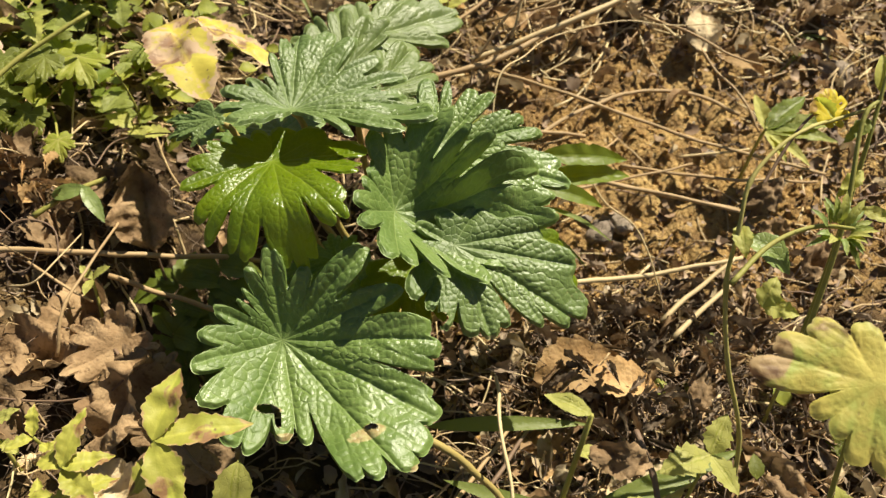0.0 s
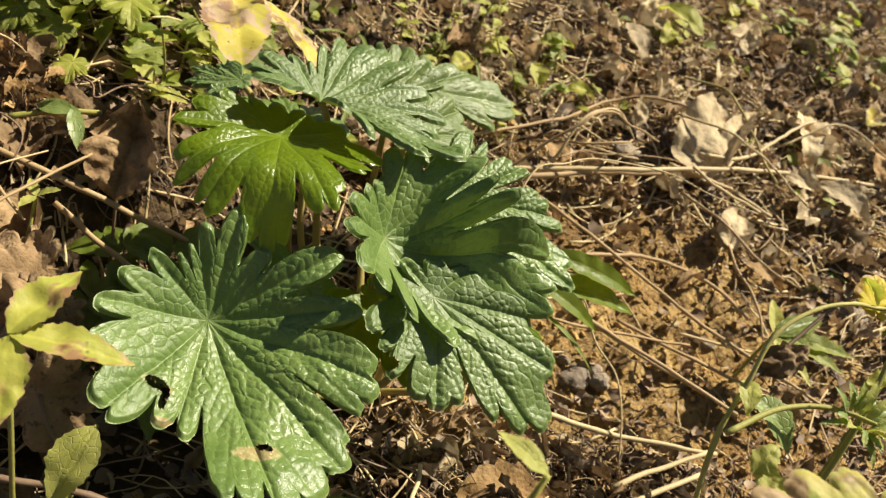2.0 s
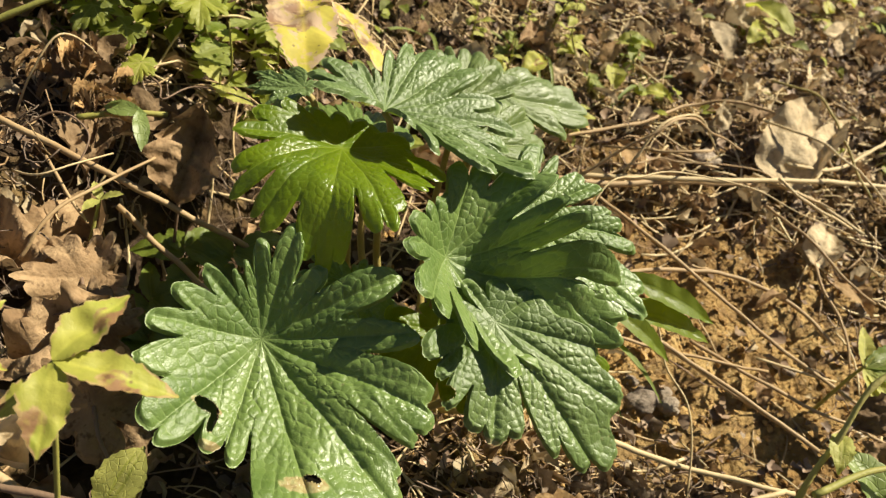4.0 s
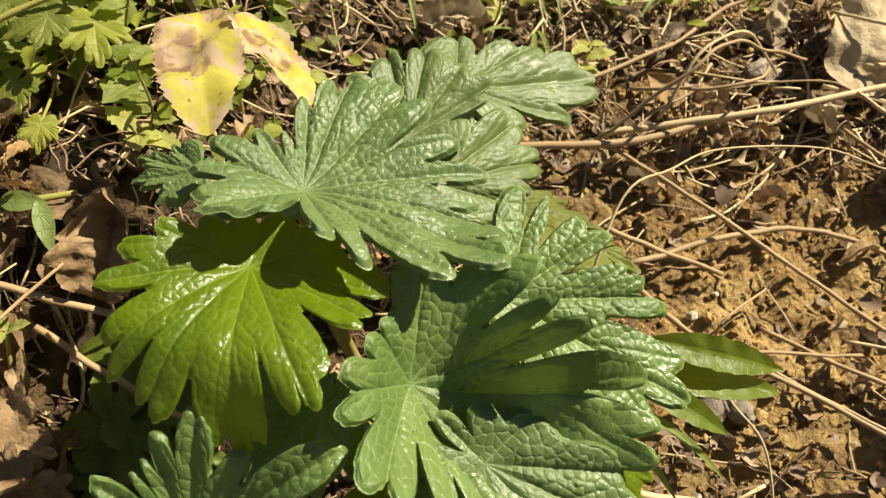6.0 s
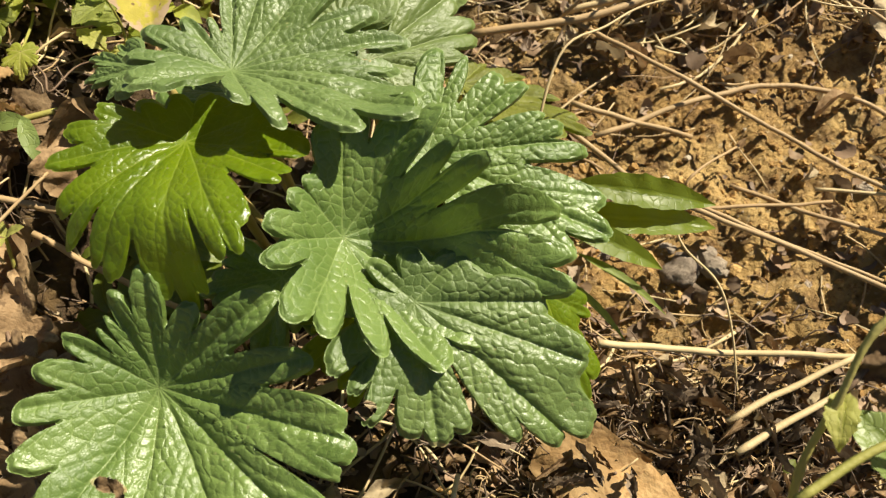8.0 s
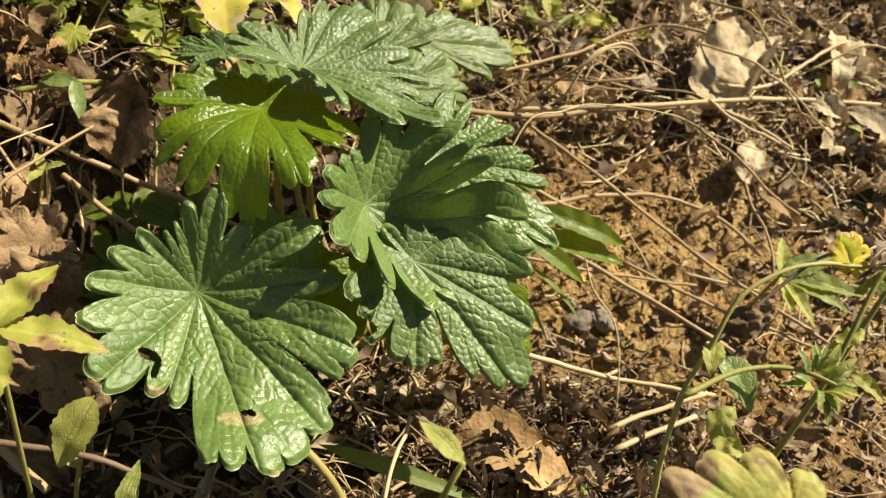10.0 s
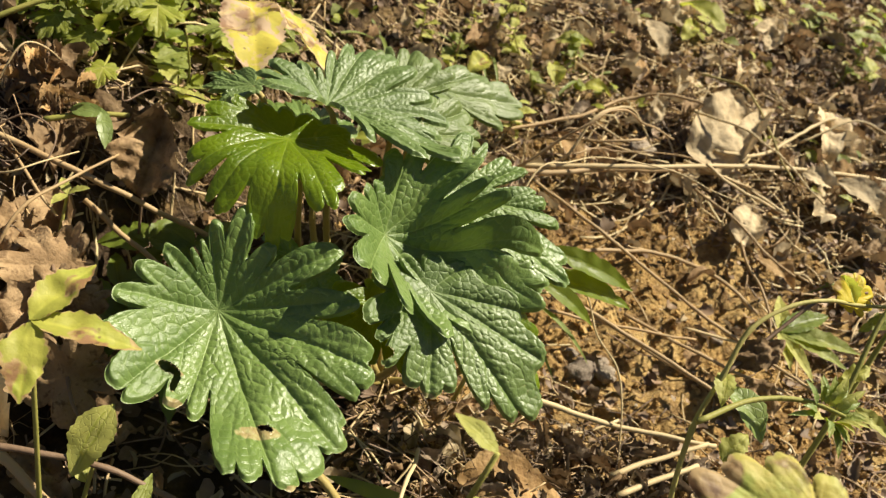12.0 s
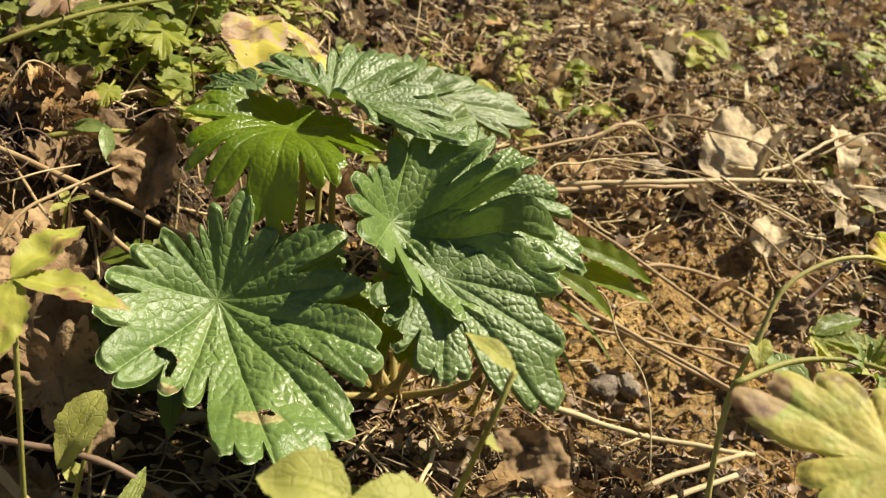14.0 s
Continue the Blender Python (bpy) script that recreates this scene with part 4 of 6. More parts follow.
# shoot with a dry brown top in front of the rosette
shoot = sprig("leaning_shoot", "pale green shoot with a withered brown tip", down_to_soil((0.030, 0.070)), (0.041, 0.098, 0.192),
              [(1.0, 155, 5, 1.4, 0.6), (0.9, 20, -20, 0.9, 0.5), (0.78, -70, -40, 1.6, 0.7)], LIME, seed=8, teeth=4, tooth=0.1, r=0.0013)
v, f, vn, rm = blade(0.022, 0.016, nu=14, nv=8, teeth=5, tooth=0.3, crumple=0.6, seed=31)
dry = mesh_object("withered_leaf", v, f, DEAD, shoot, "crumpled brown dry leaf", {"vein": vn, "rim": rm})
dry.matrix_local = Matrix.Translation((0.040, 0.094, 0.176)) @ frame_of((0.2, -0.5, 0.8), (0.9, 0.1, -0.4))

# big pale yellow leaf in the right foreground
front_right = sprig("pale_yellow_plant", "weed with one big pale yellow leaf, brown at the tip", down_to_soil((0.150, 0.060)), (0.121, 0.112, 0.198), [], PALE_YELLOW, seed=9)
lobed_leaf((0.120, 0.104, 0.198), (-0.12, -0.28, 0.95), [(97, 1.8, 1, 1.5), (125, 2.4, 1, 2.2), (152, 2.9, 0, 2.7), (168, 3.4, -2, 1.3), (199, 2.0, -3, 1.6), (224, 1.9, -4, 1.7), (246, 2.3, -6, 2.0), (270, 2.4, -7, 1.6), (315, 2.0, -3, 1.4), (0, 1.6, 0, 1.3), (50, 1.5, 1, 1.3)],
           PALE_YELLOW, front_right, "pale yellow lobed leaf with brown tip", ribs=(110, 160, 210, 255, 315, 20), seed=23, puff=0.4, size=(300, 40), gape=0.07, rumple=1.8, dry=(-0.0285, 0.0095, 0.0060))

# the long weed at the right: a leaning stem, a yellow leaf, withered and green ones
vine = thing("leaning_weed", "leaning weed with yellow-green stem, yellow and withered leaves", "weed")
stalk_part("stem", vine, [down_to_soil((0.150, 0.150)), (0.138, 0.158, 0.056), (0.124, 0.173, 0.098), (0.117, 0.188, 0.133), (0.119, 0.200, 0.154), (0.122, 0.212, 0.169), (0.134, 0.223, 0.178), (0.148, 0.231, 0.181), (0.161, 0.238, 0.179), (0.176, 0.240, 0.184)], 0.0012, 0.0007, VINE, "yellow-green stem", steps=8, knots=0.25)
stalk_part("branch", vine, [(0.110, 0.174, 0.152), (0.128, 0.190, 0.156), (0.146, 0.196, 0.160), (0.160, 0.190, 0.165)], 0.0012, 0.0008, STEM)
stalk_part("branch", vine, [(0.160, 0.180, 0.09), (0.164, 0.205, 0.15), (0.168, 0.232, 0.182), (0.176, 0.240, 0.188)], 0.0012, 0.0009, STEM)
stalk_part("branch", vine, [down_to_soil((0.176, 0.190)), (0.172, 0.205, 0.10), (0.172, 0.225, 0.165), (0.175, 0.238, 0.186), (0.177, 0.246, 0.196)], 0.0012, 0.0008, STEM)
stalk_part("branch", vine, [(0.121, 0.203, 0.153), (0.134, 0.222, 0.160), (0.150, 0.240, 0.176), (0.165, 0.246, 0.181)], 0.0008, 0.0006, TWIG, "thin brown twining stem")
lobed_leaf((0.159, 0.240, 0.179), (0.0, -0.40, 0.92), [(150, 0.9, 1, 0.8), (115, 1.1, 2, 0.95), (80, 1.25, 1, 1.1), (45, 1.2, -1, 1.05), (12, 1.0, -2, 0.85), (-25, 0.75, -3, 0.6), (190, 0.6, 0, 0.45), (-80, 0.5, -1, 0.3)], BRIGHT_YELLOW, vine, "small bright yellow leaf", ribs=(115, 80, 40, 150, 0), seed=21, puff=0.5, size=(220, 30))
leaf_part("leaf", vine, (0.160, 0.238, 0.179), (-0.60, 0.45, 0.35), (0.2, -0.6, 0.75), LIME, 0.012, 0.006, "small curled yellow-green leaf", nu=20, nv=8, teeth=5, tooth=0.3, fold=0.5, curl=0.4, seed=20, wave=0.15)
leaf_part("leaf", vine, (0.124, 0.208, 0.152), (0.60, 0.66, 0.10), (-0.2, -0.6, 0.75), DEAD, 0.022, 0.016, "withered grey-brown leaf", nu=24, nv=14, teeth=5, tooth=0.25, fold=0.3, crumple=0.45, seed=22)
leaf_part("leaf", vine, (0.128, 0.206, 0.150), (0.72, -0.30, -0.25), (0.1, -0.5, 0.85), DEAD, 0.020, 0.014, "withered grey-brown leaf", nu=24, nv=14, teeth=5, tooth=0.25, fold=0.3, crumple=0.45, seed=30)
leaf_part("leaf", vine, (0.124, 0.200, 0.150), (0.62, -0.55, -0.3), (0.1, -0.3, 0.95), BLADE, 0.022, 0.014, "dark green leaf", nu=20, nv=10, teeth=6, tooth=0.16, seed=23)
leaf_part("leaf", vine, (0.121, 0.204, 0.152), (-0.05, -0.9, -0.1), (-0.3, -0.1, 0.95), LIME, 0.015, 0.009, "pale speckled leaf", nu=20, nv=10, teeth=6, tooth=0.2, seed=24, crumple=0.1)
leaf_part("leaf", vine, (0.122, 0.168, 0.145), (0.4, 0.6, 0.4), (-0.3, -0.6, 0.75), LIME, 0.013, 0.011, nu=16, nv=8, teeth=5, tooth=0.3, crumple=0.2, seed=25)
leaf_part("leaf", vine, (0.122, 0.170, 0.145), (0.8, -0.4, 0.1), (-0.2, -0.5, 0.8), LIME, 0.015, 0.010, nu=16, nv=8, teeth=5, tooth=0.3, crumple=0.2, seed=26)
leaf_part("bud", vine, (0.177, 0.244, 0.188), (0.05, 0.75, 0.65), (-0.2, -0.6, 0.6), LIME, 0.015, 0.008, "closed green bud", nu=16, nv=8, teeth=0, fold=0.9, seed=27)
leaf_part("leaf", vine, (0.174, 0.236, 0.180), (-0.7, -0.5, -0.1), (-0.2, -0.4, 0.85), WEED, 0.014, 0.008, nu=16, nv=8, teeth=5, tooth=0.3, crumple=0.3, seed=28)
leaf_part("leaf", vine, (0.172, 0.222, 0.165), (-0.6, -0.6, 0.2), (-0.2, -0.4, 0.85), LIME, 0.015, 0.008, nu=16, nv=8, teeth=5, tooth=0.3, crumple=0.3, seed=32)
leaf_part("leaf", vine, (0.174, 0.215, 0.150), (0.7, -0.5, 0.1), (-0.2, -0.4, 0.85), LIME, 0.016, 0.007, nu=16, nv=8, teeth=4, tooth=0.2, crumple=0.2, seed=33)
rr = random.Random(66)
for i in range(26):
    c, p = rr.uniform(0, 6.28), rr.uniform(0.0, 1.3)
    leaf_part("leaflet", vine, (0.153 + 0.004 * math.cos(c), 0.192 + 0.004 * math.sin(c), 0.162), (math.cos(c), math.sin(c) + 0.2, p), (-math.cos(c) * p, -math.sin(c) * p - 0.3, 1.0), (BLADE, WEED, LIME)[i % 3], rr.uniform(0.008, 0.013), rr.uniform(0.003, 0.005), nu=9, nv=4, teeth=4, tooth=0.4, fold=0.3, arch=0.2, seed=500 + i)

# the low weed behind it, with long folded leaves
low_weed = thing("low_green_weed", "low weed with dull green pleated leaves", "weed")
stalk_part("stem", low_weed, [down_to_soil((0.205, 0.372)), (0.206, 0.370, 0.045), (0.207, 0.368, 0.062)], 0.0013, 0.0009, STEM)
for i, (ax, ay, az, ln, wd, mt) in enumerate([(0.70, 0.55, 0.35, 0.040, 0.015, DULL), (0.98, 0.05, 0.10, 0.050, 0.014, WEED), (0.90, -0.25, 0.0, 0.044, 0.012, WEED), (-0.08, 0.65, 0.75, 0.030, 0.010, LIME), (0.25, -0.90, 0.05, 0.026, 0.009, LIME), (0.55, -0.75, -0.05, 0.036, 0.009, LIME)]):
    leaf_part("leaf", low_weed, (0.207, 0.368, 0.060), (ax, ay, az), (-0.1, -0.2, 0.97), mt, ln, wd, nu=28, nv=12, teeth=9, tooth=0.16, fold=0.45, arch=0.08, seed=40 + i, wave=0.10)

# curled dead leaf, folded grass leaf and thick stems among the litter on the left
upright = thing("curled_dead_leaf", "large brown dead leaf standing curled in the litter", "leaf")
leaf_part("blade", upright, (-0.160, 0.268, 0.060), (-0.10, 0.62, 0.75), (0.2, -0.75, 0.62), DEAD, 0.050, 0.040, nu=40, nv=24, teeth=5, tooth=0.2, fold=0.5, arch=0.15, curl=0.35, crumple=0.30, seed=91, wave=0.2)
stalk_part("stalk", upright, [(-0.159, 0.262, 0.02), (-0.160, 0.268, 0.062), (-0.163, 0.280, 0.083)], 0.001, 0.0007, TWIG)
bent = thing("bent_grass", "folded broad green grass blade on a yellow stalk", "grass")
leaf_part("blade", bent, (-0.213, 0.284, 0.086), (0.96, 0.12, 0.20), (-0.1, -0.5, 0.86), BLADE, 0.022, 0.009, nu=14, nv=4, teeth=0, fold=0.2, arch=0.1, seed=3)
leaf_part("blade", bent, (-0.196, 0.288, 0.090), (0.50, -0.62, -0.45), (0.3, -0.3, 0.9), BLADE, 0.024, 0.008, nu=14, nv=4, teeth=0, fold=0.2, arch=0.1, seed=4)
stalk_part("stalk", bent, [(-0.222, 0.275, 0.080), (-0.205, 0.288, 0.084), (-0.188, 0.300, 0.084)], 0.0016, 0.0014, STEM)
thick = thing("thick_stem", "thick pale green stem leaning over the weeds", "stem")
stalk_part("stem", thick, [(-0.335, 0.26, 0.06), (-0.283, 0.305, 0.100), (-0.260, 0.329, 0.115), (-0.240, 0.355, 0.124), (-0.205, 0.385, 0.135)], 0.0017, 0.0012, STEM, knots=0.2)
for i, pts in enumerate([[(-0.255, 0.272, 0.07), (-0.249, 0.278, 0.092), (-0.243, 0.292, 0.110), (-0.235, 0.305, 0.100), (-0.232, 0.311, 0.08)],
                         [(-0.227, 0.332, 0.08), (-0.205, 0.318, 0.086), (-0.197, 0.309, 0.085), (-0.190, 0.327, 0.087), (-0.163, 0.331, 0.09), (-0.140, 0.325, 0.09)],
                         [(-0.225, 0.235, 0.07), (-0.205, 0.228, 0.082), (-0.196, 0.240, 0.085), (-0.192, 0.262, 0.08)],
                         [(-0.240, 0.250, 0.075), (-0.222, 0.262, 0.09), (-0.205, 0.262, 0.085), (-0.200, 0.245, 0.075)]]):
    loop = thing("dry_tendril", "thin dry curling tendril over the litter", "stem", group="dry tendrils")
    stalk_part("tendril", loop, pts, 0.0006, 0.0004, (STRAW_PALE, TWIG)[i % 2])

# ---- weeds in the far left corner and along the back ----


def weed_patch(count, box, seed, group, label, z_lo, z_hi, size, mats):
    rnd = random.Random(seed)
    for i in range(count):
        x, y = rnd.uniform(box[0], box[1]), rnd.uniform(box[2], box[3])
        g = ground_z(x, y)
        h = rnd.uniform(z_lo, z_hi)
        leaves = []
        for j in range(rnd.randint(5, 8)):
            s = rnd.uniform(*size)
            leaves.append((min(1.0, 0.35 + 0.1 * j), rnd.uniform(0, 360), rnd.uniform(-25, 30), s, s * rnd.uniform(0.6, 0.85)))
        sprig("low_weed", label, (x, y, g - 0.006), (x + rnd.uniform(-0.02, 0.02), y + rnd.uniform(-0.03, 0.01), g + h), leaves, mats[rnd.randrange(len(mats))], group, seed=seed + i, teeth=rnd.choice((4, 5, 6)), tooth=0.34, r=0.0009)


def ivy(label, foot, leaves):
    """A weed with a few palmate leaves: place, facing, turn, size (cm) and material of each."""
    ob = thing("palmate_weed", label, "weed", group="palmate weeds on the left")
    for i, (at, up, turn, size, mat) in enumerate(leaves):
        shape = [(turn + d, size * l, size * w, z, size * g) for d, l, w, z, g in ((-105, 0.62, 0.32, -2, 0.42), (-52, 0.85, 0.34, 0, 0.48), (0, 1.0, 0.36, -2, 0.48), (52, 0.85, 0.34, 1, 0.42), (105, 0.6, 0.32, -2, 0.14))]
        lobed_leaf(at, up, split_lobes(shape), mat, ob, "", seed=40 + i + len(leaves), puff=0.5, size=(160, 22))
        stalk_part("stem", ob, [foot, (0.5 * (at[0] + foot[0]) + 0.004, 0.5 * (at[1] + foot[1]), 0.45 * at[2] + 0.55 * foot[2]), (at[0], at[1], at[2] - 0.0006)], 0.0009, 0.0007, STEM)
    return ob


ivy("weed with a withering yellow and brown palmate leaf", down_to_soil((-0.308, 0.450)), [((-0.273, 0.368, 0.122), (0.1, -0.35, 0.93), 250, 3.2, YELLOW), ((-0.285, 0.352, 0.108), (-0.1, -0.3, 0.95), 290, 2.6, WEED)])
ivy("weed with lobed green leaves", down_to_soil((-0.258, 0.425)), [((-0.255, 0.365, 0.118), (0.2, -0.4, 0.9), 280, 2.0, WEED), ((-0.228, 0.360, 0.122), (0.1, -0.3, 0.95), 230, 2.1, WEED), ((-0.218, 0.375, 0.112), (0.2, -0.3, 0.93), 300, 2.3, LIME)])
ivy("weed with lobed green leaves", down_to_soil((-0.263, 0.390)), [((-0.261, 0.340, 0.102), (0.1, -0.4, 0.9), 270, 1.9, WEED), ((-0.239, 0.338, 0.098), (-0.1, -0.4, 0.9), 255, 2.0, WEED), ((-0.285, 0.330, 0.082), (0.1, -0.4, 0.9), 240, 1.9, WEED), ((-0.223, 0.328, 0.088), (0.1, -0.4, 0.9), 285, 1.4, LIME)])
weed_patch(40, (-0.36, -0.165, 0.345, 0.49), 100, "weeds behind on the left", "low weed with small toothed yellow-green leaves", 0.025, 0.066, (1.0, 2.3), (WEED, DULL, WEED, WEED, LIME))
weed_patch(16, (-0.20, 0.06, 0.46, 0.70), 200, "weeds at the back", "small yellow-green weed among dry straw", 0.02, 0.06, (0.9, 1.9), (LIME, WEED, LIME))
weed_patch(16, (0.02, 0.50, 0.62, 1.15), 300, "weeds at the back", "small yellow-green weed among dry straw", 0.02, 0.07, (1.2, 2.6), (LIME, WEED, YELLOW_GREEN))

# grass tufts
rnd = random.Random(5)
for i, (gx, gy, n, ln) in enumerate([(-0.095, 0.49, 9, 0.07), (-0.03, 0.55, 7, 0.06), (0.055, 0.62, 6, 0.05), (-0.06, 0.60, 6, 0.06), (-0.13, 0.55, 6, 0.07), (0.06, 0.145, 4, 0.07), (0.13, 0.12, 3, 0.06), (0.27, 0.50, 4, 0.05)]):
    tuft = thing("grass_tuft", "tuft of thin green grass blades", "grass", group="grass tufts")
    for j in range(n):
        c = rnd.uniform(0, 6.28)
        p = rnd.uniform(0.1, 0.7)
        leaf_part("blade", tuft, (gx + rnd.uniform(-0.012, 0.012), gy + rnd.uniform(-0.012, 0.012), ground_z(gx, gy) - 0.002), (math.cos(c), math.sin(c), p), (0, 0, 1), GRASS, ln * rnd.uniform(0.6, 1.2), 0.0035, nu=10, nv=2, teeth=0, fold=0.5, arch=0.35, seed=rnd.randrange(99))
grey_blade = thing("lying_grass", "broad flat green grass blade lying on the soil", "grass", group="lying blades")
leaf_part("blade", grey_blade, (-0.010, 0.176, 0.030), (0.99, 0.02, 0.0), (0, -0.2, 0.97), GRASS, 0.085, 0.008, nu=16, nv=3, teeth=0, fold=0.3, arch=0.05, seed=8)
grey_blade = thing("lying_grass", "broad flat green grass blade lying on the soil", "grass", group="lying blades")
leaf_part("blade", grey_blade, (0.000, 0.148, 0.030), (0.93, -0.30, 0.0), (0, -0.2, 0.97), GRASS, 0.10, 0.008, nu=16, nv=3, teeth=0, fold=0.3, arch=0.05, seed=9)

grey_blade = thing("lying_grass", "broad flat green grass blade lying on the soil", "grass", group="lying blades")
leaf_part("blade", grey_blade, (0.060, 0.128, 0.026), (0.90, 0.36, 0.05), (0, -0.2, 0.97), GRASS, 0.095, 0.012, nu=18, nv=4, teeth=0, fold=0.25, arch=0.08, seed=10)

# ---- dry stems lying about ----
STEMS = {
    "S1": ([(0.022, 0.458, 0.05), (0.098, 0.422, 0.046), (0.167, 0.389, 0.04), (0.25, 0.352, 0.04)], 1.3, STRAW),
    "S2": ([(0.051, 0.391, 0.03), (0.125, 0.437, 0.036), (0.178, 0.441, 0.036), (0.212, 0.418, 0.036)], 1.6, STRAW),
    "S3": ([(0.033, 0.377, 0.05), (0.076, 0.355, 0.04), (0.101, 0.346, 0.04), (0.195, 0.322, 0.035)], 1.5, STRAW),
    "S4": ([(0.035, 0.407, 0.035), (0.1, 0.401, 0.03)], 1.6, STRAW),
    "S5": ([(-0.026, 0.433, 0.05), (0.038, 0.456, 0.055), (0.092, 0.492, 0.06), (0.19, 0.558, 0.06)], 2.3, STRAW),
    "S7": ([(0.056, 0.344, 0.03), (0.104, 0.355, 0.028), (0.17, 0.372, 0.03)], 1.1, STRAW),
    "S8": ([(0.101, 0.364, 0.02), (0.1, 0.366, 0.04), (0.124, 0.4, 0.03)], 0.8, STRAW),
    "S9": ([(0.069, 0.267, 0.035), (0.115, 0.279, 0.025), (0.182, 0.290, 0.03)], 1.7, STRAW_PALE),
    "S10": ([(0.128, 0.251, 0.02), (0.178, 0.290, 0.03)], 1.6, STRAW_PALE),
    "S11": ([(0.131, 0.236, 0.025), (0.172, 0.272, 0.03)], 1.7, STRAW_PALE),
    "l1": ([(-0.25, 0.249, 0.088), (-0.175, 0.256, 0.075), (-0.125, 0.274, 0.05), (-0.09, 0.285, 0.03)], 1.7, STRAW),
    "l2": ([(-0.189, 0.196, 0.068), (-0.185, 0.216, 0.085), (-0.171, 0.265, 0.09)], 0.9, STRAW),
    "l3": ([(-0.22, 0.173, 0.068), (-0.161, 0.17, 0.075), (-0.14, 0.181, 0.085)], 0.6, TWIG),
    "l4": ([(-0.217, 0.246, 0.08), (-0.181, 0.228, 0.07)], 0.9, STRAW),
    "l5": ([(-0.177, 0.245, 0.07), (-0.123, 0.237, 0.05), (-0.06, 0.24, 0.02)], 1.5, STRAW),
    "r1": ([(0.193, 0.528, 0.055), (0.194, 0.468, 0.05), (0.213, 0.422, 0.045), (0.22, 0.40, 0.035)], 1.0, STRAW),
    "r2": ([(0.122, 0.377, 0.025), (0.175, 0.36, 0.03), (0.249, 0.355, 0.03)], 1.2, STRAW),
    "r3": ([(0.10, 0.357, 0.03), (0.19, 0.33, 0.03)], 1.2, STRAW),
    "r4": ([(0.16, 0.376, 0.033), (0.206, 0.376, 0.04)], 1.0, STRAW_PALE),
    "d1": ([(0.026, 0.19, 0.06), (0.026, 0.165, 0.07), (0.028, 0.14, 0.07), (0.032, 0.11, 0.06)], 1.0, STRAW_PALE),
    "d2": ([(-0.04, 0.155, 0.07), (-0.009, 0.149, 0.075), (0.012, 0.143, 0.06), (0.035, 0.132, 0.03)], 2.0, PETIOLE),
    "d3": ([(0.022, 0.145, 0.03), (0.049, 0.183, 0.03)], 1.2, TWIG),
    "d4": ([(0.004, 0.136, 0.03), (0.039, 0.188, 0.02)], 1.2, STRAW),
    "d5": ([(0.090, 0.160, 0.06), (0.094, 0.139, 0.06), (0.101, 0.115, 0.04)], 1.6, TWIG),
    "t1": ([(0.022, 0.462, 0.05), (0.113, 0.495, 0.07), (0.202, 0.553, 0.075), (0.288, 0.6, 0.075), (0.35, 0.63, 0.075)], 2.0, STRAW_PALE),
    "t2": ([(-0.008, 0.482, 0.055), (0.049, 0.538, 0.065), (0.081, 0.587, 0.07), (0.118, 0.596, 0.085), (0.154, 0.591, 0.09), (0.177, 0.592, 0.085), (0.206, 0.57, 0.07)], 1.4, STRAW),
    "t3": ([(-0.005, 0.734, 0.085), (0.082, 0.844, 0.09)], 2.0, STRAW_PALE),
    "t4": ([(0.151, 0.511, 0.08), (0.174, 0.505, 0.075), (0.221, 0.52, 0.06)], 1.2, STRAW_PALE),
    "t5": ([(0.14, 0.533, 0.065), (0.183, 0.529, 0.066), (0.225, 0.517, 0.062)], 1.4, STRAW_PALE),
    "t6": ([(0.16, 0.545, 0.076), (0.199, 0.566, 0.078), (0.243, 0.629, 0.09), (0.264, 0.654, 0.095)], 1.6, STRAW_PALE),
    "t7": ([(0.139, 0.629, 0.098), (0.171, 0.622, 0.104), (0.187, 0.600, 0.100), (0.208, 0.572, 0.086), (0.228, 0.552, 0.072)], 1.1, PETIOLE),
    "t8": ([(0.034, 0.465, 0.051), (0.066, 0.505, 0.059), (0.087, 0.515, 0.061), (0.136, 0.53, 0.070), (0.165, 0.523, 0.070), (0.202, 0.527, 0.066)], 0.7, STRAW),
    "b1": ([(-0.16, 0.100, 0.075), (-0.11, 0.106, 0.085), (-0.075, 0.114, 0.085), (-0.045, 0.119, 0.07)], 1.3, TWIG),
    "b2": ([(-0.16, 0.125, 0.055), (-0.126, 0.119, 0.05), (-0.10, 0.113, 0.04)], 2.2, STRAW),
}
for key, (pts, r, mat) in STEMS.items():
    pts = [(x, y, max(z - 0.004, ground_z(x, y) + 0.001)) for x, y, z in pts]
    lab = {"straw": "dry straw-coloured plant stalk lying on the soil", "straw_pale": "pale dry straw stalk lying on the soil", "twig": "thin dark brown dry twig on the litter", "petiole": "yellowish fallen leaf stalk on the litter"}[mat.name]
    v, f = tube(pts, r * 0.001, r * 0.0008, 7, 9, wobble=0.0012, knots=0.18)
    tagged(mesh_object("fallen_twig", v, f, mat), lab, "twig", "dry stalks on the soil")

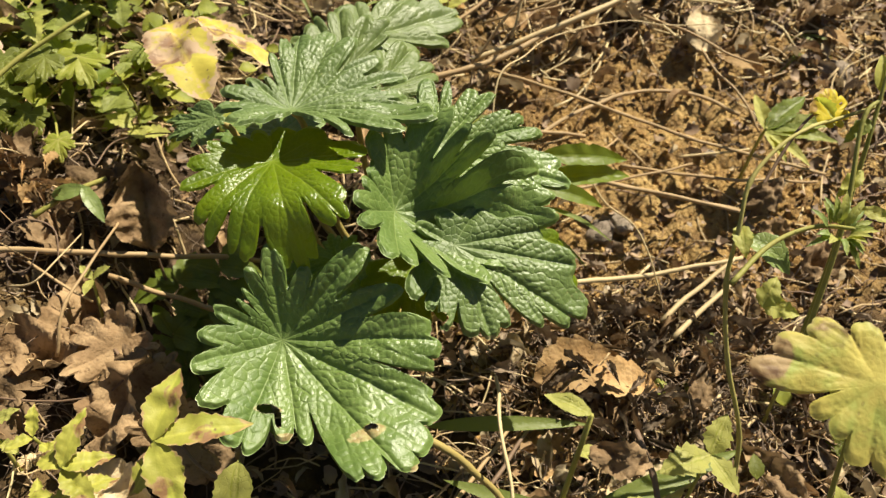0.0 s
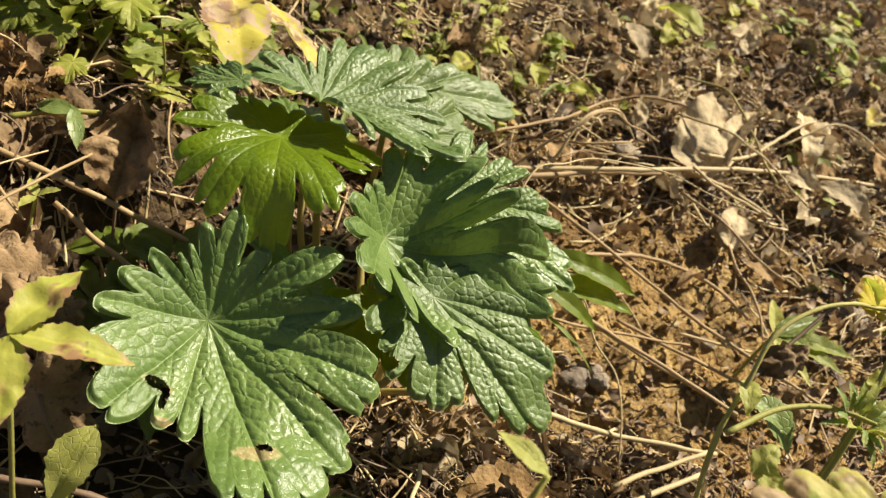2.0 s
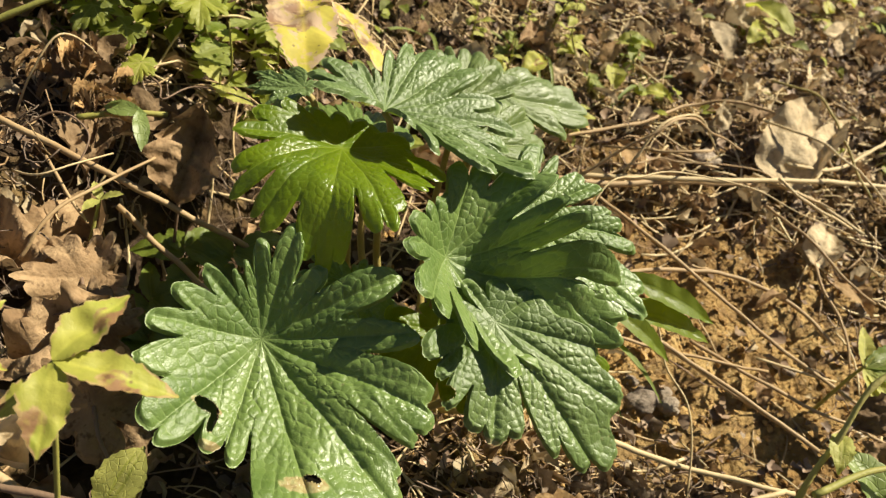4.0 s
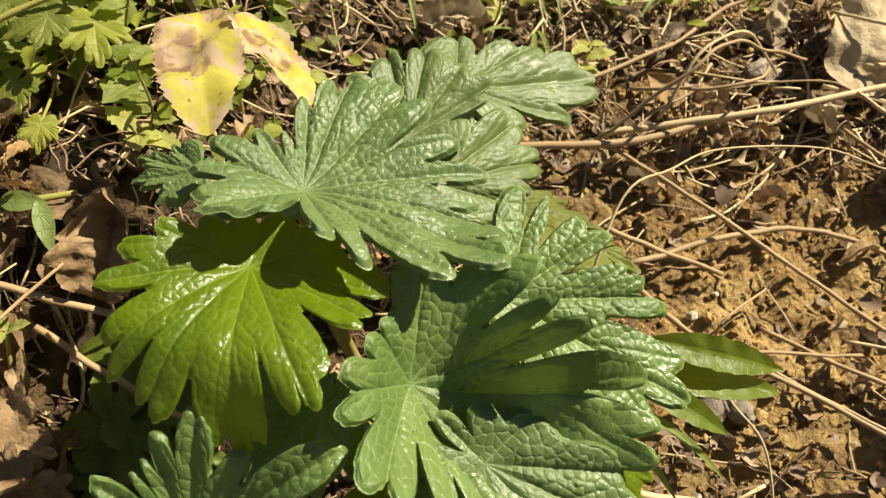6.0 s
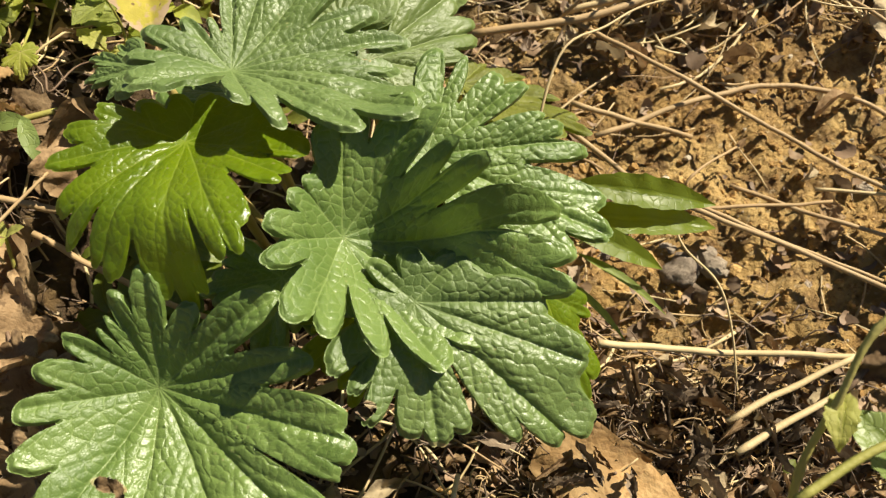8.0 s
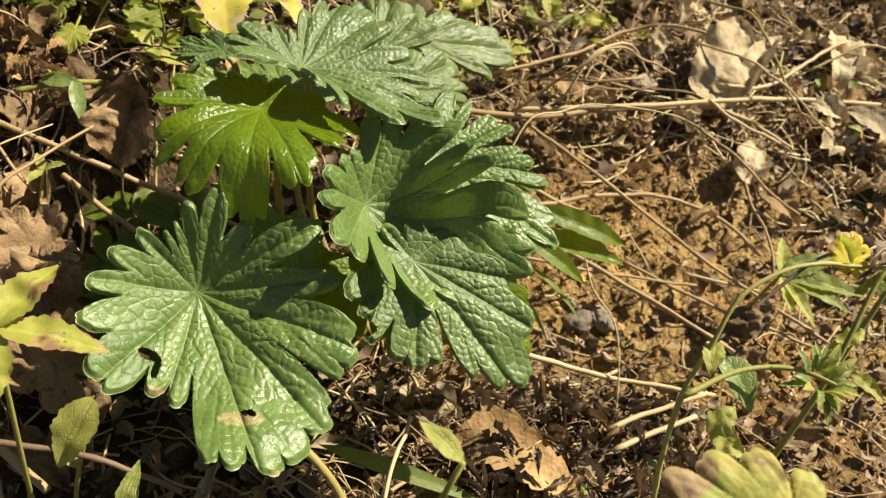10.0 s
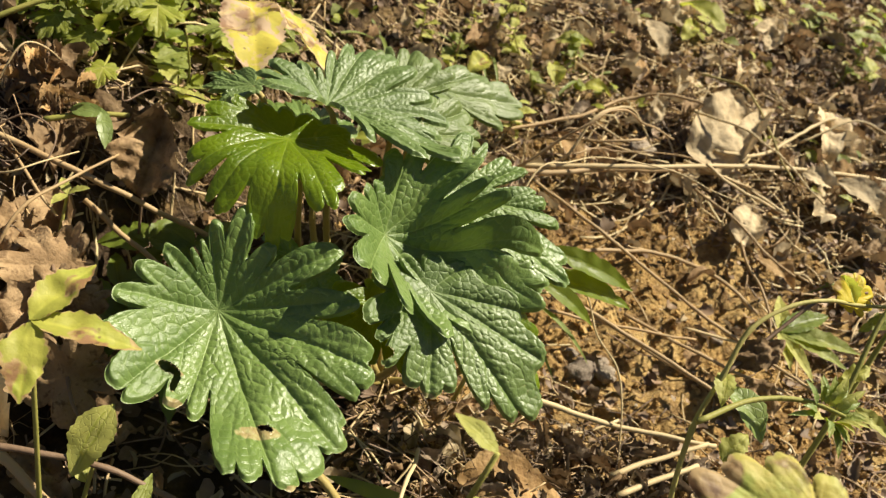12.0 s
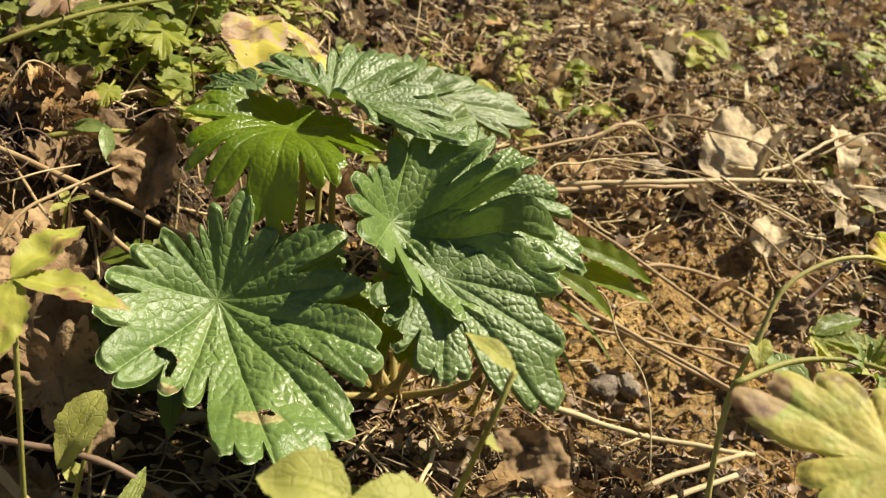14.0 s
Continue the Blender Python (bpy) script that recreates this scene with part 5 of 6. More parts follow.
# thin arched grass stalk that leans over the soil
arc = thing("grass_stalk", "thin dry grass stalk arching over the soil", "stem")
stalk_part("stalk", arc, [down_to_soil((0.026, 0.300)), (0.027, 0.316, 0.080), (0.031, 0.345, 0.117), (0.047, 0.364, 0.1195), (0.066, 0.383, 0.120), (0.109, 0.402, 0.118), (0.138, 0.402, 0.115), (0.172, 0.411, 0.110)], 0.0007, 0.0003, STRAW_PALE)
arc = thing("grass_stalk", "thin pale grass stalk bending to the soil", "stem")
stalk_part("stalk", arc, [(0.052, 0.268, 0.10), (0.080, 0.315, 0.075), (0.097, 0.308, 0.055), (0.114, 0.300, 0.045), (0.124, 0.286, 0.032), (0.134, 0.265, 0.008)], 0.0006, 0.0005, STRAW_PALE)

# ---- dead leaves ----
DEAD_LEAVES = [
    (-0.203, 0.199, 0.012, 20, 5.5, 4.0, DEAD), (-0.160, 0.196, 0.016, 60, 5.0, 3.6, DEAD), (-0.140, 0.180, 0.016, -30, 5.5, 4.2, DEAD),
    (-0.185, 0.225, 0.018, 100, 6.0, 4.4, DEAD), (-0.146, 0.168, 0.060, 70, 5.0, 3.4, DEAD), (-0.150, 0.135, 0.040, -20, 4.4, 3.0, DEAD_PALE), (-0.215, 0.270, 0.012, -50, 5.0, 3.6, DEAD), (-0.195, 0.300, 0.016, 30, 5.2, 3.8, DEAD), (-0.235, 0.215, 0.012, 130, 5.5, 4.0, DEAD), (-0.240, 0.310, 0.010, 70, 4.6, 3.2, DEAD),
    (-0.125, 0.168, 0.012, 150, 5.0, 3.6, DEAD), (-0.118, 0.130, 0.014, -20, 4.2, 2.6, DEAD), (-0.282, 0.400, 0.020, 40, 6.0, 4.5, DEAD),
    (-0.298, 0.335, 0.016, 100, 5.5, 4.2, DEAD), (-0.205, 0.165, 0.008, 170, 4.0, 3.0, DEAD), (-0.165, 0.120, 0.008, 30, 5.0, 3.5, DEAD_PALE),
    (0.074, 0.218, 0.028, 15, 5.0, 3.6, DEAD_ORANGE), (0.098, 0.208, 0.032, -10, 4.0, 2.8, DEAD_ORANGE), (0.112, 0.150, 0.030, 35, 3.4, 2.4, DEAD_PALE), (0.140, 0.205, 0.026, 70, 3.0, 2.2, DEAD), (0.100, 0.158, 0.014, 35, 4.0, 2.6, DEAD_PALE),
    (0.055, 0.170, 0.008, -60, 4.0, 2.8, DEAD_ORANGE), (0.119, 0.790, 0.012, 20, 5.5, 4.0, DEAD_PALE),
    (0.277, 0.660, 0.012, -30, 7.0, 4.5, DEAD_PALE), (0.262, 0.560, 0.008, 80, 6.0, 3.5, DEAD_PALE), (0.300, 0.520, 0.008, 10, 5.0, 3.0, DEAD),
    (0.077, 0.494, 0.006, 120, 4.0, 2.8, DEAD), (-0.06, 0.43, 0.010, 200, 5.0, 3.4, DEAD), (-0.10, 0.40, 0.010, -40, 5.5, 3.8, DEAD),
    (0.235, 0.30, 0.006, 70, 4.0, 3.0, DEAD), (0.21, 0.22, 0.010, -20, 4.0, 2.6, DEAD_PALE), (0.17, 0.16, 0.014, 130, 4.0, 2.6, DEAD),
]
for i, (x, y, lift, turn, ln, wd, mat) in enumerate(DEAD_LEAVES):
    lab = {"dead_leaf_brown": "crumpled brown dead leaf on the litter", "dead_leaf_pale": "pale dry bleached dead leaf on the ground", "dead_leaf_orange": "flat orange-brown dead leaf on the soil"}[mat.name]
    cr = 0.08 if mat is DEAD_ORANGE else 0.4 if mat is DEAD_PALE else 0.5
    v, f, vn, rm = blade(ln * 0.01, wd * 0.01, nu=26, nv=15, teeth=5, tooth=0.22, fold=0.15, arch=0.12, curl=0.25 if mat is not DEAD_ORANGE else 0.05, crumple=cr, seed=60 + i, wave=0.25 if mat is not DEAD_ORANGE else 0.08)
    c = math.radians(turn)
    rr = random.Random(i)
    m = Matrix.Translation((x - 0.005 * ln * math.cos(c), y - 0.005 * ln * math.sin(c), ground_z(x, y) + lift * 0.7)) @ frame_of((rr.uniform(-0.3, 0.3), rr.uniform(-0.4, 0.1), 1), (math.cos(c), math.sin(c), 0))
    ob = mesh_object("dead_leaf", v, f, mat, attrs={"vein": vn, "rim": rm})
    ob.matrix_local = m
    tagged(ob, lab, "leaf", "dead leaves")

LOBED_DEAD = [((-0.162, 0.200, 0.066), (0.25, -0.35, 0.90), 75, 2.8, DEAD, "large pale brown lobed dead leaf curling on the litter"), ((-0.143, 0.180, 0.060), (0.40, -0.30, 0.85), -20, 2.7, DEAD, "large brown lobed dead leaf lying in the litter"),
              ((-0.118, 0.150, 0.066), (0.1, -0.55, 0.82), -60, 2.6, DEAD, "crumpled brown lobed dead leaf hanging under the rosette"), ((-0.208, 0.178, 0.064), (0.1, -0.4, 0.9), 30, 2.0, DEAD, "large pale brown lobed dead leaf curling on the litter")]
for i, (at, up, turn, size, mat, lab) in enumerate(LOBED_DEAD):
    dead = thing("lobed_dead_leaf", lab, "leaf", group="lobed dead leaves")
    dr = random.Random(900 + i)
    shape = [(turn + 72 * j + dr.uniform(-12, 12), size * dr.uniform(0.7, 1.1), 0.3 * size, dr.uniform(-16, 18), size * dr.uniform(0.35, 0.55)) for j in range(5)]
    bends = [(dr.uniform(0, 360), size * dr.uniform(0.3, 0.7), dr.uniform(-8, 8)) for j in range(12)]
    lobed_leaf(at, up, split_lobes(shape), mat, dead, "", crests=bends, seed=300 + i, puff=0.6, size=(260, 44), gape=0.16, rumple=2.6)
    stalk_part("stalk", dead, [(at[0], at[1], at[2] - 0.001), (at[0] + 0.010, at[1] - 0.010, at[2] - 0.002), (at[0] + 0.022, at[1] - 0.016, at[2] - 0.008)], 0.0009, 0.0006, TWIG)

big = thing("bleached_leaf", "big pale bleached dead leaf propped on the litter", "leaf")
leaf_part("blade", big, (0.158, 0.532, 0.058), (0.10, 0.88, 0.36), (0.10, -0.42, 0.90), BLEACHED, 0.088, 0.056, nu=56, nv=28, teeth=3, tooth=0.10, fold=0.12, arch=0.10, curl=0.12, crumple=0.10, seed=97, wave=0.22, full=0.55)
leaf_part("blade", big, (0.183, 0.548, 0.066), (0.22, 0.80, 0.42), (-0.55, -0.30, 0.75), BLEACHED, 0.070, 0.022, "upturned edge of the dead leaf", nu=40, nv=14, teeth=2, tooth=0.10, fold=0.30, arch=0.20, curl=0.2, crumple=0.10, seed=96, wave=0.25)
stalk_part("stalk", big, [(0.150, 0.520, 0.050), (0.158, 0.545, 0.066), (0.164, 0.568, 0.077)], 0.0010, 0.0007, STRAW_PALE)

# leaves and tangled stems on the rise at the back
BACK_LEAVES = [
    (0.136, 0.760, 0.022, 150, 5.5, 2.6, LIME, "pale yellow-green fallen leaf on the litter"), (0.125, 0.734, 0.014, 80, 4.0, 1.8, YELLOW_GREEN, "yellow fallen leaf on the litter"),
    (0.098, 0.697, 0.022, -55, 4.8, 3.2, DEAD_PALE, "pale dry bleached dead leaf on the ground"), (0.020, 0.585, 0.012, 110, 2.6, 1.8, LIME, "pale yellow-green fallen leaf on the litter"),
    (0.026, 0.627, 0.018, 20, 3.4, 1.7, LIME, "pale yellow-green fallen leaf on the litter"), (0.252, 0.567, 0.020, -20, 3.2, 2.4, DEAD_PALE, "pale dry bleached dead leaf on the ground"),
    (0.290, 0.568, 0.020, -30, 5.2, 3.0, DEAD_PALE, "pale dry bleached dead leaf on the ground"), (0.278, 0.600, 0.010, 30, 3.6, 2.6, DEAD_ORANGE, "flat orange-brown dead leaf on the soil"),
    (0.264, 0.640, 0.024, -77, 8.0, 2.8, DEAD_PALE, "pale dry bleached dead leaf on the ground"), (0.060, 0.590, 0.012, 10, 2.8, 1.6, YELLOW_GREEN, "yellow fallen leaf on the litter"),
    (0.196, 0.492, 0.012, 80, 4.0, 3.0, DEAD_PALE, "pale dry bleached dead leaf on the ground"), (0.225, 0.470, 0.010, -40, 3.6, 2.2, DEAD_ORANGE, "flat orange-brown dead leaf on the soil"),
    (0.330, 0.640, 0.012, 100, 5.0, 3.0, DEAD_ORANGE, "flat orange-brown dead leaf on the soil"), (0.340, 0.730, 0.012, 60, 4.0, 2.6, YELLOW, "yellow fallen leaf on the litter"),
    (0.220, 0.820, 0.012, 20, 5.0, 3.0, DEAD_PALE, "pale dry bleached dead leaf on the ground"), (-0.040, 0.560, 0.012, 70, 3.0, 2.0, YELLOW_GREEN, "yellow fallen leaf on the litter"),
]
for i, (x, y, lift, turn, ln, wd, mat, lab) in enumerate(BACK_LEAVES):
    c = math.radians(turn)
    v, f, vn, rm = blade(ln * 0.01, wd * 0.01, nu=30, nv=16, teeth=5, tooth=0.12, fold=0.25, arch=0.25, curl=0.15, crumple=0.16 if mat in (DEAD_PALE, DEAD_ORANGE) else 0.08, seed=700 + i, wave=0.15)
    ob = mesh_object("fallen_leaf", v, f, mat, attrs={"vein": vn, "rim": rm})
    ob.matrix_local = Matrix.Translation((x - 0.005 * ln * math.cos(c), y - 0.005 * ln * math.sin(c), ground_z(x, y) + lift)) @ frame_of((0.2 * math.sin(i), -0.35, 1), (math.cos(c), math.sin(c), 0.05))
    tagged(ob, lab, "leaf", "fallen leaves at the back")
for i, pts in enumerate([[(0.020, 0.450, 0.05), (0.057, 0.472, 0.095), (0.075, 0.495, 0.100), (0.097, 0.514, 0.088), (0.125, 0.535, 0.075)],
                         [(0.050, 0.470, 0.06), (0.060, 0.490, 0.090), (0.085, 0.520, 0.092), (0.110, 0.520, 0.07)],
                         [(0.030, 0.490, 0.06), (0.070, 0.478, 0.080), (0.095, 0.492, 0.085), (0.105, 0.530, 0.07)],
                         [(0.137, 0.574, 0.085), (0.165, 0.560, 0.092), (0.190, 0.552, 0.090), (0.215, 0.545, 0.084), (0.250, 0.530, 0.07)],
                         [(0.150, 0.500, 0.06), (0.175, 0.470, 0.066), (0.205, 0.452, 0.058), (0.230, 0.450, 0.05)],
                         [(0.230, 0.60, 0.08), (0.270, 0.625, 0.105), (0.310, 0.62, 0.10), (0.35, 0.60, 0.08)]]):
    loop = thing("dry_tendril", "thin dry stem tangled over the litter", "stem", group="tangled stems at the back")
    stalk_part("tendril", loop, [(px, py, max(pz, ground_z(px, py) + 0.002)) for px, py, pz in pts], 0.0011, 0.0008, (STRAW, STRAW_PALE)[i % 2], wobble=0.002)

# more dead leaves strewn about: copies of a few shapes
rnd = random.Random(77)
bases = [o for o in scene.objects if o.name.startswith("dead_leaf")]
pale = [o for o in bases if o.data.materials[0] in (DEAD_PALE, DEAD_ORANGE)]
for i in range(210):
    x, y = rnd.uniform(-0.42, 0.55), 0.10 + 1.3 * rnd.random() ** 1.2
    if i % 2:
        x, y = rnd.uniform(-0.12, 0.50), rnd.uniform(0.50, 1.10)
    bare = math.exp(-((x - 0.14) / 0.12) ** 2 - ((y - 0.36) / 0.11) ** 2)
    if rnd.random() < bare or (-0.175 < x < 0.08 and 0.13 < y < 0.42) or y < 0.14:
        continue
    c = rnd.uniform(0, 6.28)
    back = i % 2
    s = rnd.uniform(0.45, 0.95) if back else rnd.uniform(0.35, 0.8)
    lift, lean = (0.010, 0.9) if back else (0.003, 0.5)
    pool = pale if i % 2 and i % 3 and not (x > 0.2 and y > 0.7) else bases
    ob = copy_thing(pool[rnd.randrange(len(pool))], Matrix.Translation((x, y, ground_z(x, y) + lift)) @ frame_of((rnd.uniform(-lean, lean), rnd.uniform(-lean, 0.3), 1), (math.cos(c), math.sin(c), 0)))
    ob.scale = (s, s, s)

# dark withered leaf clumps in front on the right
WITHERED = [(0.084, 0.214, 0.030), (0.104, 0.193, 0.034), (0.150, 0.280, 0.020), (0.136, 0.258, 0.020), (0.130, 0.184, 0.036), (0.113, 0.232, 0.020), (0.094, 0.172, 0.034), (0.150, 0.215, 0.03), (0.070, 0.185, 0.03), (0.175, 0.245, 0.02), (0.120, 0.262, 0.016), (0.085, 0.245, 0.018), (0.160, 0.262, 0.018), (0.190, 0.205, 0.024), (0.120, 0.160, 0.03), (0.060, 0.200, 0.024), (-0.236, 0.300, 0.034), (-0.222, 0.288, 0.026), (-0.252, 0.296, 0.030)]
for i, (x, y, lift) in enumerate(WITHERED):
    clump = thing("withered_weed", "clump of brown curled withered leaves", "weed", group="withered weeds")
    rr = random.Random(300 + i)
    g = ground_z(x, y)
    stalk_part("stem", clump, [(x - 0.008, y - 0.006, g - 0.004), (x - 0.004, y, g + lift * 0.6), (x, y, g + lift)], 0.0009, 0.0007, TWIG)
    for j in range(12):
        c, p = rr.uniform(0, 6.28), rr.uniform(-0.8, 0.7)
        leaf_part("leaf", clump, (x + rr.uniform(-0.008, 0.008), y + rr.uniform(-0.008, 0.008), g + lift * rr.uniform(0.4, 1.0)), (math.cos(c), math.sin(c), p), (rr.uniform(-0.5, 0.5), rr.uniform(-0.5, 0.5), 1), ((DEAD_DARK, DEAD_DARK, DEAD) if x > 0 else (DEAD, DEAD_ORANGE, DEAD))[j % 3], rr.uniform(0.012, 0.022), rr.uniform(0.003, 0.008), nu=14, nv=6, teeth=5, tooth=0.5, fold=0.8, curl=0.8, crumple=0.8, seed=400 + 9 * i + j)

# ---- stones ----


def stone(x, y, size, seed, flat=0.65):
    bm = bmesh.new()
    bmesh.ops.create_icosphere(bm, subdivisions=3, radius=1.0)
    off = Vector((seed * 2.3, seed * 0.7, 1))
    for w in bm.verts:
        n = 1 + 0.5 * noise.noise(w.co * 0.9 + off) - 0.5 * abs(noise.noise(w.co * 1.7 + off)) + 0.16 * noise.noise(w.co * 5 + off)
        w.co = Vector((w.co.x * size * n, w.co.y * size * n * 0.8, w.co.z * size * n * flat))
    me = bpy.data.meshes.new("stone")
    bm.to_mesh(me)
    bm.free()
    me.materials.append(STONE)
    me.polygons.foreach_set("use_smooth", [True] * len(me.polygons))
    ob = new("stone", me)
    ob.location = (x, y, ground_z(x, y) + size * flat * 0.35)
    ob.rotation_euler = (0, 0, seed)
    tagged(ob, "small rough pale stone half sunk in the soil", "stone", "stones")


for i, (x, y, s) in enumerate([(0.107, 0.334, 0.011), (0.117, 0.346, 0.006), (0.122, 0.338, 0.008), (0.098, 0.345, 0.005), (0.165, 0.335, 0.005), (0.19, 0.395, 0.005), (0.065, 0.335, 0.006), (0.30, 0.47, 0.010), (0.235, 0.47, 0.007), (0.11, 0.55, 0.012)]):
    stone(x, y, s, i + 1)

# ---- loose soil, straw and leaf crumbs: too many to count ----


def hollow(x, y):
    """The dark empty hollow under the rosette's edge."""
    return min(1.0, 1.5 * math.exp(-((x + 0.125) / 0.050) ** 2 - ((y - 0.255) / 0.045) ** 2))


def dusky(x, y):
    """The far corner on the right, where dark twigs hide the pale straw."""
    return 0.85 * (0.5 + 0.5 * math.tanh((x - 0.20) / 0.04)) * (0.5 + 0.5 * math.tanh((y - 0.70) / 0.04))


def leafy(x, y):
    """Where large dead leaves lie over dark humus and little straw shows."""
    return 0.8 * (0.5 - 0.5 * math.tanh((x + 0.105) / 0.02)) * (0.5 - 0.5 * math.tanh((y - 0.325) / 0.02))


def lump(r, rnd):
    """A small crumbly clod."""
    q, f = [(0, 0, r * rnd.uniform(0.6, 1.0))], []
    for ring, (h, w) in enumerate(((0.45, 0.8), (-0.2, 1.0), (-0.8, 0.6))):
        for k in range(6):
            a = math.radians(60 * k + 30 * (ring % 2))
            e = r * w * rnd.uniform(0.5, 1.35)
            q.append((e * math.cos(a), e * math.sin(a), r * (h + rnd.uniform(-0.32, 0.32)) * 0.75))
    for k in range(6):
        n = (k + 1) % 6
        f.append((0, 1 + k, 1 + n))
        f.append((1 + k, 7 + k, 7 + n, 1 + n)), f.append((7 + k, 13 + k, 13 + n, 7 + n))
    return q, f


def scatter_clods():
    rnd = random.Random(11)
    verts, faces = [], []
    for i in range(28000):
        x, y = rnd.uniform(-0.08, 0.45), rnd.uniform(0.15, 0.85)
        bare = math.exp(-((x - 0.14) / 0.13) ** 2 - ((y - 0.37) / 0.13) ** 2)
        if rnd.random() > 0.25 + 0.75 * bare:
            continue
        r = 0.0005 + 0.0027 * rnd.random() ** 4
        q, f = lump(r, rnd)
        z = ground_z(x, y) + clumpy(x, y) + r * 0.3
        m = Matrix.Translation((x, y, z)) @ Euler((rnd.uniform(-.6, .6), rnd.uniform(-.6, .6), rnd.uniform(0, 6.28))).to_matrix().to_4x4()
        o = len(verts)
        verts += place(q, m)
        faces += [tuple(k + o for k in p) for p in f]
    ob = mesh_object("soil_clods", verts, faces, CLODS, smooth=False)
    tagged(ob, "loose crumbs and clods of brown soil", "soil", kind="stuff")


def scatter_straw():
    rnd = random.Random(12)
    for name, count, mat, rad, lo, hi in (("straw_litter", 2500, STRAW, 0.0005, 0.012, 0.07), ("twig_litter", 2300, TWIG, 0.0004, 0.010, 0.05), ("pale_straw_litter", 2600, STRAW_PALE, 0.0006, 0.02, 0.08)):
        verts, faces = [], []
        for i in range(count):
            x, y = rnd.uniform(-0.40, 0.55), 0.08 + 1.3 * rnd.random() ** 1.4
            bare = math.exp(-((x - 0.13) / 0.11) ** 4 - ((y - 0.40) / 0.10) ** 4)
            if rnd.random() < max(bare * 0.93, 0.9 * hollow(x, y), leafy(x, y)):
                continue
            if mat is STRAW_PALE and i % 5 < 2:
                x, y = rnd.uniform(-0.1, 0.5), rnd.uniform(0.48, 1.15)
            if mat is not TWIG and rnd.random() < dusky(x, y):
                continue
            ln, c = rnd.uniform(lo, hi), rnd.gauss(0.35, 0.9)
            pts = []
            b1, lift = rnd.uniform(-0.6, 0.6), rnd.uniform(0.001, 0.012)
            for k in range(4):
                s = (k / 3 - 0.5) * ln
                px, py = x + s * math.cos(c + b1 * k / 3), y + s * math.sin(c + b1 * k / 3)
                pts.append((px, py, ground_z(px, py) + 0.002 + lift * rnd.random()))
            v, f = tube(pts, rad * rnd.uniform(0.6, 1.6), None, 4, 2)
            o = len(verts)
            verts += v
            faces += [tuple(q + o for q in p) for p in f]
        ob = mesh_object(name, verts, faces, mat)
        tagged(ob, "dry straw and stem pieces strewn over the ground", "litter", kind="stuff")


def scatter_fibres():
    """Curled dry rootlets and withered threads over the litter in front and along the edges."""
    rnd = random.Random(16)
    for name, count, mat, rad in (("withered_fibres", 1500, FIBRE, 0.00032), ("pale_fibres", 700, STRAW, 0.00030)):
        verts, faces = [], []
        for i in range(count):
            k = rnd.random()
            if k < 0.55:
                x, y = rnd.gauss(0.125, 0.055), rnd.gauss(0.195, 0.045)
            elif k < 0.75:
                x, y = rnd.uniform(-0.27, -0.13), rnd.uniform(0.14, 0.34)
            else:
                x, y = rnd.uniform(-0.05, 0.45), rnd.uniform(0.44, 0.95)
            if rnd.random() < 0.9 * hollow(x, y):
                continue
            c, z = rnd.uniform(0, 6.28), 0.003 + 0.010 * rnd.random()
            pts, bend = [], rnd.uniform(-1.6, 1.6)
            step = rnd.uniform(0.003, 0.008)
            for j in range(5):
                pts.append((x, y, ground_z(x, y) + clumpy(x, y) + z))
                x, y = x + step * math.cos(c), y + step * math.sin(c)
                c, z = c + bend + rnd.uniform(-0.4, 0.4), max(0.001, z + rnd.uniform(-0.006, 0.006))
            v, f = tube(pts, rad * rnd.uniform(0.7, 1.7), None, 3, 2)
            o = len(verts)
            verts += v
            faces += [tuple(q + o for q in p) for p in f]
        tagged(mesh_object(name, verts, faces, mat), "curled withered threads and rootlets over the litter", "litter", kind="stuff")


def scatter_flakes():
    rnd = random.Random(13)
    verts, faces = [], []
    for i in range(19000):
        x, y = rnd.uniform(-0.42, 0.58), 0.06 + 1.35 * rnd.random() ** 1.4
        bare = math.exp(-((x - 0.13) / 0.11) ** 4 - ((y - 0.40) / 0.10) ** 4)
        if rnd.random() < max(bare * 0.9, 0.97 * hollow(x, y), leafy(x, y)):
            continue
        s = 0.0025 + 0.009 * rnd.random() ** 2
        c = rnd.uniform(0, 6.28)
        m = Matrix.Translation((x, y, ground_z(x, y) + clumpy(x, y) + 0.002 + 0.004 * rnd.random())) @ Euler((rnd.uniform(-.7, .7), rnd.uniform(-.7, .7), c)).to_matrix().to_4x4()
        k = rnd.uniform(0.2, 0.6)
        q = [(s * (a - 1.5) / 3, s * k * (b - 1) * math.sin(0.6 + a * 0.7) * rnd.uniform(0.6, 1.2), s * (0.25 * (a - 1.5) ** 2 / 2 + rnd.uniform(-0.12, 0.12))) for a in range(4) for b in range(3)]
        o = len(verts)
        verts += place(q, m)
        for a in range(3):
            for b in range(2):
                t = o + a * 3 + b
                faces.append((t, t + 1, t + 4, t + 3))
    ob = mesh_object("leaf_litter", verts, faces, FLAKES)
    tagged(ob, "crumbled brown dead leaf pieces over the ground", "litter", kind="stuff")


